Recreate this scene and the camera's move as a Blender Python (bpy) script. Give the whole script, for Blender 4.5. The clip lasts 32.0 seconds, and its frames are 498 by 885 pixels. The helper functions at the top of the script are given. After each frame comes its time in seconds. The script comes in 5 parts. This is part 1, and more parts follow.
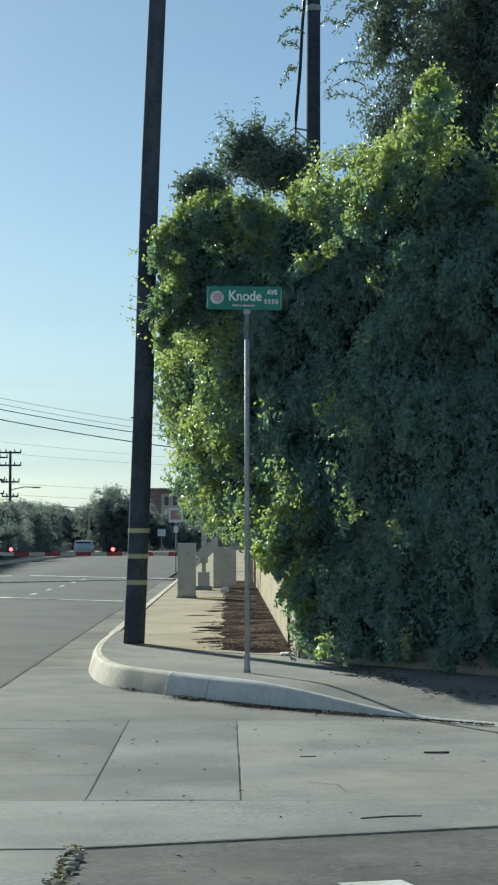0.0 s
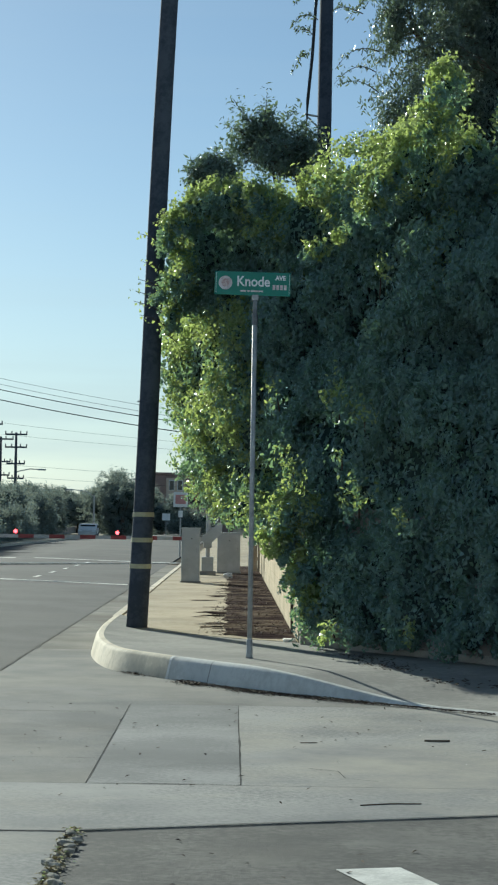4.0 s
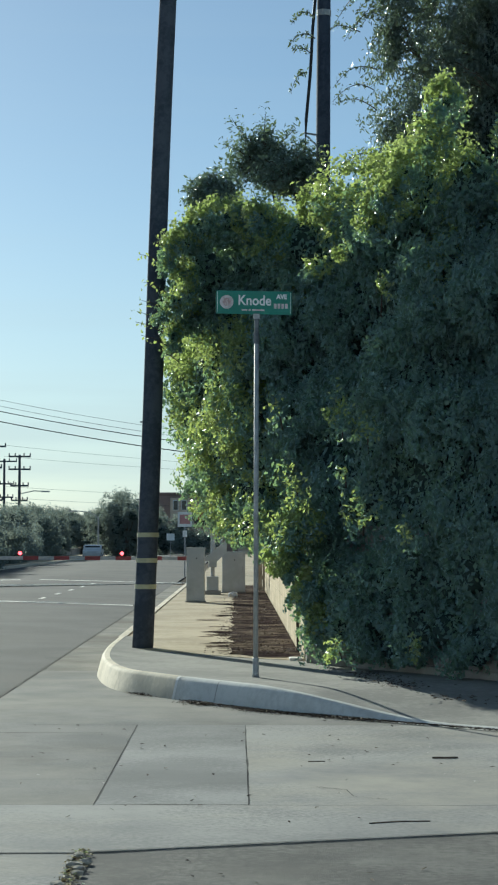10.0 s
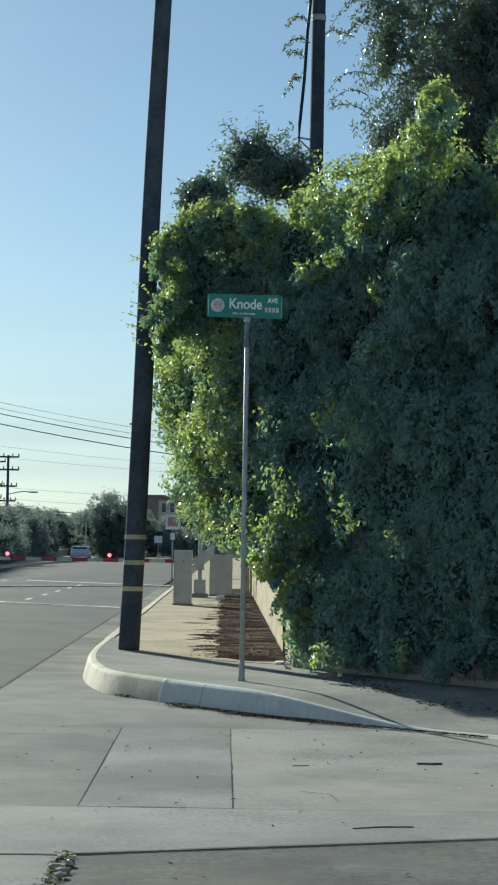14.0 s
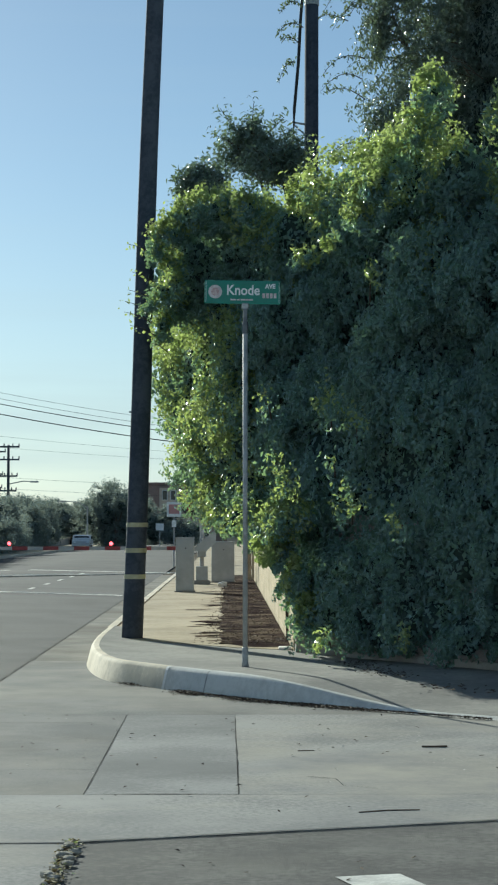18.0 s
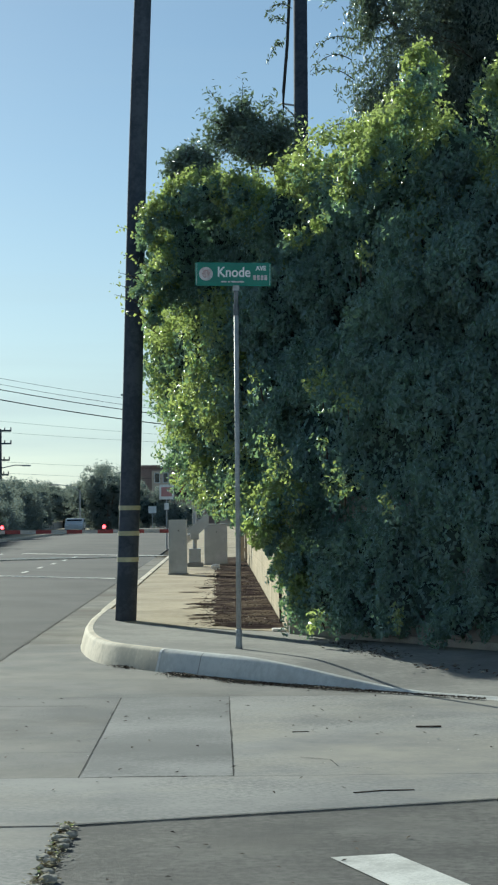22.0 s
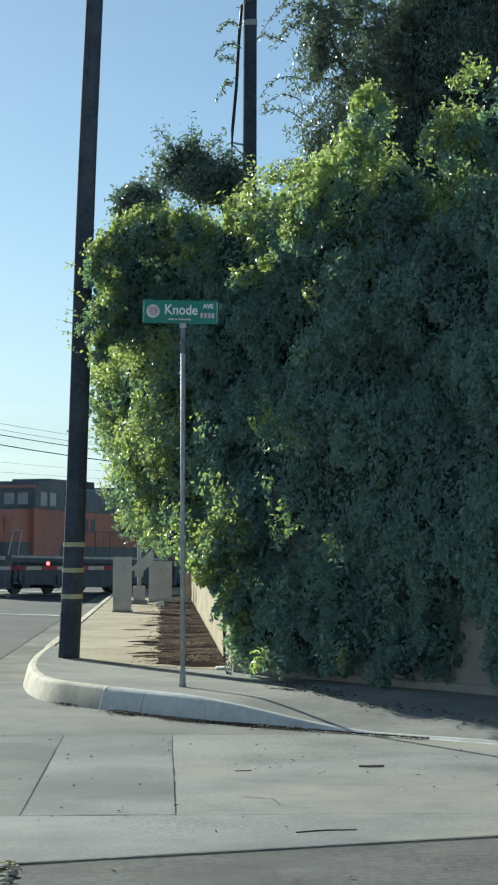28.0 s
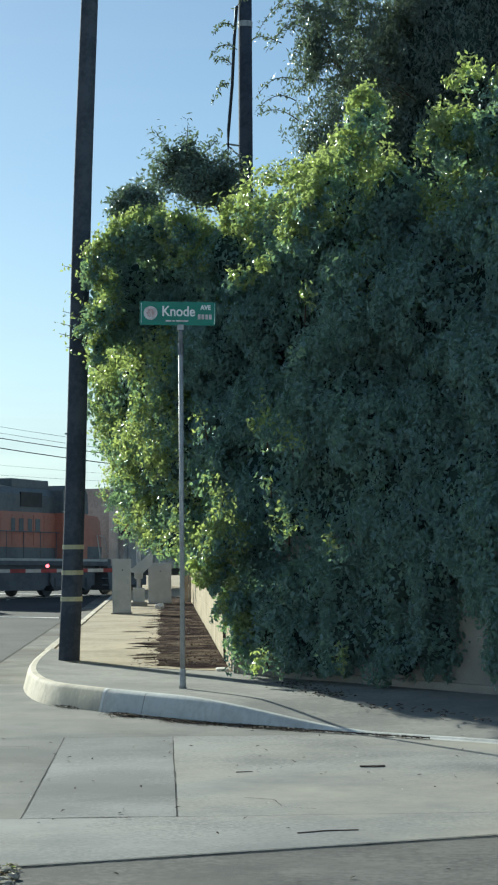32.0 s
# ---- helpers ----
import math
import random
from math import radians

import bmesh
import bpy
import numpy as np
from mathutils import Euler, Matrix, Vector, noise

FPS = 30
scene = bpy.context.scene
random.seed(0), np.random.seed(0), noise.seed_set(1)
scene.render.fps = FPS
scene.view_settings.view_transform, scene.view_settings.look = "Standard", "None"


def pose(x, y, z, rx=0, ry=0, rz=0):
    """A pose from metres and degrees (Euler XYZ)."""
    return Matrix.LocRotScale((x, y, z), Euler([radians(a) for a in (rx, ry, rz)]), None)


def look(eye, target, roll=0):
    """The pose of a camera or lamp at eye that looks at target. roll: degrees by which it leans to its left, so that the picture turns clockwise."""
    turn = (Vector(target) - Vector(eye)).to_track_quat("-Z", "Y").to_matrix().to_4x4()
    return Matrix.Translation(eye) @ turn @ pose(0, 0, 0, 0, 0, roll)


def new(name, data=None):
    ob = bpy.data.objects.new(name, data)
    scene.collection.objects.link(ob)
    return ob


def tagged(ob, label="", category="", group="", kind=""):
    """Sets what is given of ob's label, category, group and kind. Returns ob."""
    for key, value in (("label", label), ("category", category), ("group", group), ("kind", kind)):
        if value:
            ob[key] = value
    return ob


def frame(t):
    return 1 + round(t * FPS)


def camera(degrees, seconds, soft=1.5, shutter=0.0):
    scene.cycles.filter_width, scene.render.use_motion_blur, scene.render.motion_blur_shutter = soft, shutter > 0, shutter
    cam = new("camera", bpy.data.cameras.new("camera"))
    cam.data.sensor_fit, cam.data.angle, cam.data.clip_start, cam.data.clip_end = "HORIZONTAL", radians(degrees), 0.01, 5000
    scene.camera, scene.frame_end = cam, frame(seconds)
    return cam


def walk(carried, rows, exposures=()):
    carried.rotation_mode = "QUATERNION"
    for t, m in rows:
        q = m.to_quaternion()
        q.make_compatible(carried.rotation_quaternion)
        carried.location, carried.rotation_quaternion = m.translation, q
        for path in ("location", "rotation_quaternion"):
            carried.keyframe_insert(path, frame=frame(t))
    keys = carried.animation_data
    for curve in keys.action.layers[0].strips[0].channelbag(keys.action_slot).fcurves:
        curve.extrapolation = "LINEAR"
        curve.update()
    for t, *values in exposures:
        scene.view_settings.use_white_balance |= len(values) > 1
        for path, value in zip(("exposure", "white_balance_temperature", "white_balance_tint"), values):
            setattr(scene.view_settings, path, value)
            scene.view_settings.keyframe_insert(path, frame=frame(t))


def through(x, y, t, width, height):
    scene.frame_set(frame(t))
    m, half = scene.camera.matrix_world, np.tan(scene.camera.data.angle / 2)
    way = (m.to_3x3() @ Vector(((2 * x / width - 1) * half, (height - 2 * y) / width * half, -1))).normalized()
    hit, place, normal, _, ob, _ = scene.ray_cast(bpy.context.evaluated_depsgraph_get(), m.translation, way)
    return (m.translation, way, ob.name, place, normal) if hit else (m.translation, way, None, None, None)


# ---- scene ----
EYE = (0.0, 0.0, 1.7)
cam = camera(14.78, 32.0, soft=2.2)
# seconds, heading to the right, tilt up, lean to the right, in degrees
AIM = [
    (0.0, 0.6, 2.839, -0.003), (0.5, 0.691, 3.144, -0.176), (1.0, 0.726, 3.316, -0.309), (1.5, 0.629, 3.309, -0.614),
    (2.0, 0.463, 3.119, -0.819), (2.5, 0.386, 2.909, -1.097), (4.5, 0.436, 2.244, -0.807), (5.0, 0.22, 2.092, -0.412),
    (5.5, 0.031, 2.06, -0.155), (6.0, -0.016, 2.157, -0.089), (6.5, 0.056, 2.379, -0.045), (7.0, 0.119, 2.567, -0.177),
    (7.5, 0.181, 2.718, -0.279), (8.0, 0.205, 2.724, -0.25), (8.5, 0.278, 2.666, -0.2), (9.0, 0.352, 2.636, -0.154),
    (9.5, 0.375, 2.747, -0.131), (10.0, 0.324, 2.974, -0.157), (10.5, 0.16, 3.217, -0.325), (11.0, 0.02, 3.372, -0.543),
    (11.5, -0.028, 3.401, -0.805), (12.0, 0.021, 3.35, -0.937), (12.5, 0.183, 3.282, -1.022), (13.0, 0.384, 3.197, -1.069),
    (13.5, 0.602, 3.097, -1.024), (15.5, 0.458, 3.071, -0.632), (16.0, 0.379, 3.058, -0.457), (16.5, 0.372, 2.958, -0.347),
    (17.0, 0.441, 2.832, -0.219), (17.5, 0.56, 2.724, -0.1), (18.0, 0.655, 2.668, 0.002), (18.5, 0.68, 2.61, -0.046),
    (19.0, 0.641, 2.467, -0.116), (19.5, 0.614, 2.24, -0.108), (20.0, 0.631, 2.033, -0.016), (20.5, 0.736, 1.938, 0.004),
    (21.0, 0.865, 1.959, 0.225), (21.5, 0.92, 2.048, 0.203), (22.0, 0.891, 2.131, 0.479), (22.5, 0.787, 2.196, 0.539),
    (23.0, 0.737, 2.226, 0.518), (23.5, 0.751, 2.236, 0.365), (24.0, 0.901, 2.234, 0.295), (24.5, 1.18, 2.263, 0.207),
    (25.0, 1.472, 2.349, 0.129), (25.5, 1.8, 2.471, -0.049), (26.0, 2.062, 2.598, -0.1), (26.5, 2.282, 2.722, -0.204),
    (28.5, 2.587, 3.377, 0.071), (29.0, 2.666, 3.417, 0.134), (29.5, 2.836, 3.414, 0.229), (30.0, 3.018, 3.452, 0.274),
    (30.5, 3.17, 3.484, 0.323), (31.0, 3.245, 3.498, 0.339), (31.5, 3.187, 3.431, 0.445), (32.0, 2.564, 3.286, 0.459)
]


def aimed(yaw, tilt, lean):
    a, b = radians(yaw), radians(tilt)
    way = Vector((math.sin(a) * math.cos(b), math.cos(a) * math.cos(b), math.sin(b)))
    return look(EYE, Vector(EYE) + 10 * way, -lean)


walk(cam, [(t, aimed(y, p, r)) for t, y, p, r in AIM], [(0.0, 0.50, 5500, -5), (25.0, 0.50, 5500, -5), (29.0, 0.72, 5500, -5), (32.0, 0.72, 5500, -5)])

# ---- light ----
SUN_AZ = radians(-25.0)
SUN_EL = radians(21)
world = bpy.data.worlds.new("sky")
scene.world = world
world.use_nodes = True
wn = world.node_tree.nodes
sky = wn.new("ShaderNodeTexSky")
sky.sky_type = "NISHITA"
sky.sun_disc = False
sky.sun_elevation = SUN_EL
sky.sun_rotation = SUN_AZ
sky.air_density, sky.dust_density, sky.ozone_density = 0.8, 0.2, 0.7
wn["Background"].inputs[1].default_value = 0.058
# pale haze and thin streaks of cloud low over the horizon, all round
wl = world.node_tree.links
w_co = wn.new("ShaderNodeTexCoord")
w_sep = wn.new("ShaderNodeSeparateXYZ")
wl.new(w_co.outputs["Generated"], w_sep.inputs[0])
w_low = wn.new("ShaderNodeMapRange")
w_low.interpolation_type = "SMOOTHSTEP"
w_low.inputs[1].default_value, w_low.inputs[2].default_value, w_low.inputs[3].default_value, w_low.inputs[4].default_value = 0.0, 0.20, 0.62, 0.10
wl.new(w_sep.outputs["Z"], w_low.inputs[0])
w_flat = wn.new("ShaderNodeMapping")
w_flat.inputs["Scale"].default_value = (2.0, 2.0, 34.0)
wl.new(w_co.outputs["Generated"], w_flat.inputs["Vector"])
w_noise = wn.new("ShaderNodeTexNoise")
w_noise.inputs["Scale"].default_value, w_noise.inputs["Detail"].default_value = 2.2, 5
wl.new(w_flat.outputs[0], w_noise.inputs["Vector"])
w_streak = wn.new("ShaderNodeMapRange")
w_streak.inputs[1].default_value, w_streak.inputs[2].default_value, w_streak.inputs[3].default_value, w_streak.inputs[4].default_value = 0.42, 0.72, 0.85, 1.25
wl.new(w_noise.outputs["Fac"], w_streak.inputs[0])
w_amount = wn.new("ShaderNodeMath")
w_amount.operation = "MULTIPLY"
wl.new(w_low.outputs[0], w_amount.inputs[0])
wl.new(w_streak.outputs[0], w_amount.inputs[1])
w_mix = wn.new("ShaderNodeMix")
w_mix.data_type = "RGBA"
w_mix.inputs[7].default_value = (7.4, 7.7, 7.6, 1)
wl.new(w_amount.outputs[0], w_mix.inputs[0])
wl.new(sky.outputs[0], w_mix.inputs[6])
wl.new(w_mix.outputs[2], wn["Background"].inputs[0])
sun = new("sun", bpy.data.lights.new("sun", "SUN"))
sun.data.energy, sun.data.angle, sun.data.color = 5.0, radians(0.6), (1.0, 0.87, 0.70)
sdir = Vector((math.sin(SUN_AZ) * math.cos(SUN_EL), math.cos(SUN_AZ) * math.cos(SUN_EL), math.sin(SUN_EL)))
sun.matrix_world = look(Vector((0, 0, 60)) + sdir * 100, (0, 0, 60))


# ---- materials ----
def surface(name, a, b, rough=0.8, metal=0.0, fine=60.0, broad=1.5, bump=0.3, vary=0.0, space="Object", stain=None, stain_at=0.62, depth=0.004, stain2=None, stain2_size=0.3):
    """Two colours mixed by noise at a fine and a broad scale, with bump; vary: brightness by object; stain: a third colour in patches."""
    m = bpy.data.materials.new(name)
    m.use_nodes = True
    nt, n = m.node_tree, m.node_tree.nodes
    bs = n["Principled BSDF"]
    bs.inputs["Roughness"].default_value, bs.inputs["Metallic"].default_value = rough, metal
    if rough >= 0.84:
        bs.inputs["Specular IOR Level"].default_value = 0.15 if "asphalt" in name else 0.08 if rough < 0.93 else 0.0
    tc = n.new("ShaderNodeTexCoord")
    if space == "World":
        co = n.new("ShaderNodeNewGeometry").outputs["Position"]
    else:
        co = tc.outputs["Object"]
    n1, n2 = n.new("ShaderNodeTexNoise"), n.new("ShaderNodeTexNoise")
    n1.inputs["Scale"].default_value, n1.inputs["Detail"].default_value, n1.inputs["Roughness"].default_value = fine, 8, 0.70
    n2.inputs["Scale"].default_value, n2.inputs["Detail"].default_value = broad, 5
    for t in (n1, n2):
        nt.links.new(co, t.inputs["Vector"])
    add = n.new("ShaderNodeMath")
    add.operation = "ADD"
    half = n.new("ShaderNodeMath")
    half.operation, half.inputs[1].default_value = "MULTIPLY", 0.5
    nt.links.new(n1.outputs["Fac"], add.inputs[0])
    nt.links.new(n2.outputs["Fac"], add.inputs[1])
    nt.links.new(add.outputs[0], half.inputs[0])
    ramp = n.new("ShaderNodeValToRGB")
    ramp.color_ramp.elements[0].position, ramp.color_ramp.elements[1].position = 0.44, 0.56
    ramp.color_ramp.elements[0].color, ramp.color_ramp.elements[1].color = (*a, 1), (*b, 1)
    nt.links.new(half.outputs[0], ramp.inputs[0])
    col = ramp.outputs[0]
    for stain, stain_at, size, shift in ((stain, stain_at, broad * 0.6, 31.0), (stain2, 0.52, stain2_size, 57.0)):
        if not stain:
            continue
        n3 = n.new("ShaderNodeTexNoise")
        n3.inputs["Scale"].default_value, n3.inputs["Detail"].default_value, n3.inputs["Roughness"].default_value = size, 6, 0.65
        off = n.new("ShaderNodeVectorMath")
        off.operation, off.inputs[1].default_value = "ADD", (shift, 17.0, 5.0)
        nt.links.new(co, off.inputs[0])
        nt.links.new(off.outputs[0], n3.inputs["Vector"])
        mr = n.new("ShaderNodeMapRange")
        mr.inputs[1].default_value, mr.inputs[2].default_value = stain_at - 0.1, stain_at + 0.12
        nt.links.new(n3.outputs["Fac"], mr.inputs[0])
        mix = n.new("ShaderNodeMix")
        mix.data_type = "RGBA"
        nt.links.new(mr.outputs[0], mix.inputs[0])
        nt.links.new(col, mix.inputs[6])
        mix.inputs[7].default_value = (*stain, 1)
        col = mix.outputs[2]
    if vary:
        oi = n.new("ShaderNodeObjectInfo")
        mv = n.new("ShaderNodeMapRange")
        mv.inputs[3].default_value, mv.inputs[4].default_value = 1 - vary, 1 + vary
        nt.links.new(oi.outputs["Random"], mv.inputs[0])
        hs = n.new("ShaderNodeHueSaturation")
        nt.links.new(mv.outputs[0], hs.inputs["Value"])
        nt.links.new(col, hs.inputs["Color"])
        col = hs.outputs[0]
    nt.links.new(col, bs.inputs["Base Color"])
    bp = n.new("ShaderNodeBump")
    bp.inputs["Strength"].default_value, bp.inputs["Distance"].default_value = bump, depth
    nt.links.new(n1.outputs["Fac"], bp.inputs["Height"])
    nt.links.new(bp.outputs[0], bs.inputs["Normal"])
    return m


def leafy(name, dark, mid, light, rough=0.45, through=0.35, glow=(0.42, 0.50, 0.06), sheen=0.0, gloss=0.5):
    """Leaves: colour by leaf, part of the light passes through; sheen adds a painted bluish veil."""
    m = bpy.data.materials.new(name)
    m.use_nodes = True
    nt, n = m.node_tree, m.node_tree.nodes
    bs = n["Principled BSDF"]
    bs.inputs["Roughness"].default_value = rough
    # blue-tinted sheen stands in for veiling haze over shaded leaves
    bs.inputs["Sheen Weight"].default_value, bs.inputs["Sheen Roughness"].default_value = sheen, 0.5
    bs.inputs["Sheen Tint"].default_value = (0.62, 0.88, 1.0, 1)
    bs.inputs["Specular IOR Level"].default_value = gloss
    ge = n.new("ShaderNodeNewGeometry")
    ramp = n.new("ShaderNodeValToRGB")
    e = ramp.color_ramp.elements
    e[0].color, e[1].color = (*dark, 1), (*light, 1)
    k = e.new(0.55)
    k.color = (*mid, 1)
    nt.links.new(ge.outputs["Random Per Island"], ramp.inputs[0])
    nt.links.new(ramp.outputs[0], bs.inputs["Base Color"])
    tr = n.new("ShaderNodeBsdfTranslucent")
    tr.inputs[0].default_value = (*glow, 1)
    mx = n.new("ShaderNodeMixShader")
    mx.inputs[0].default_value = through
    nt.links.new(bs.outputs[0], mx.inputs[1])
    nt.links.new(tr.outputs[0], mx.inputs[2])
    nt.links.new(mx.outputs[0], n["Material Output"].inputs[0])
    return m


def glowing(name, colour, strength):
    m = bpy.data.materials.new(name)
    m.use_nodes = True
    bs = m.node_tree.nodes["Principled BSDF"]
    bs.inputs["Base Color"].default_value = (*colour, 1)
    bs.inputs["Emission Color"].default_value = (*colour, 1)
    bs.inputs["Emission Strength"].default_value = strength
    return m


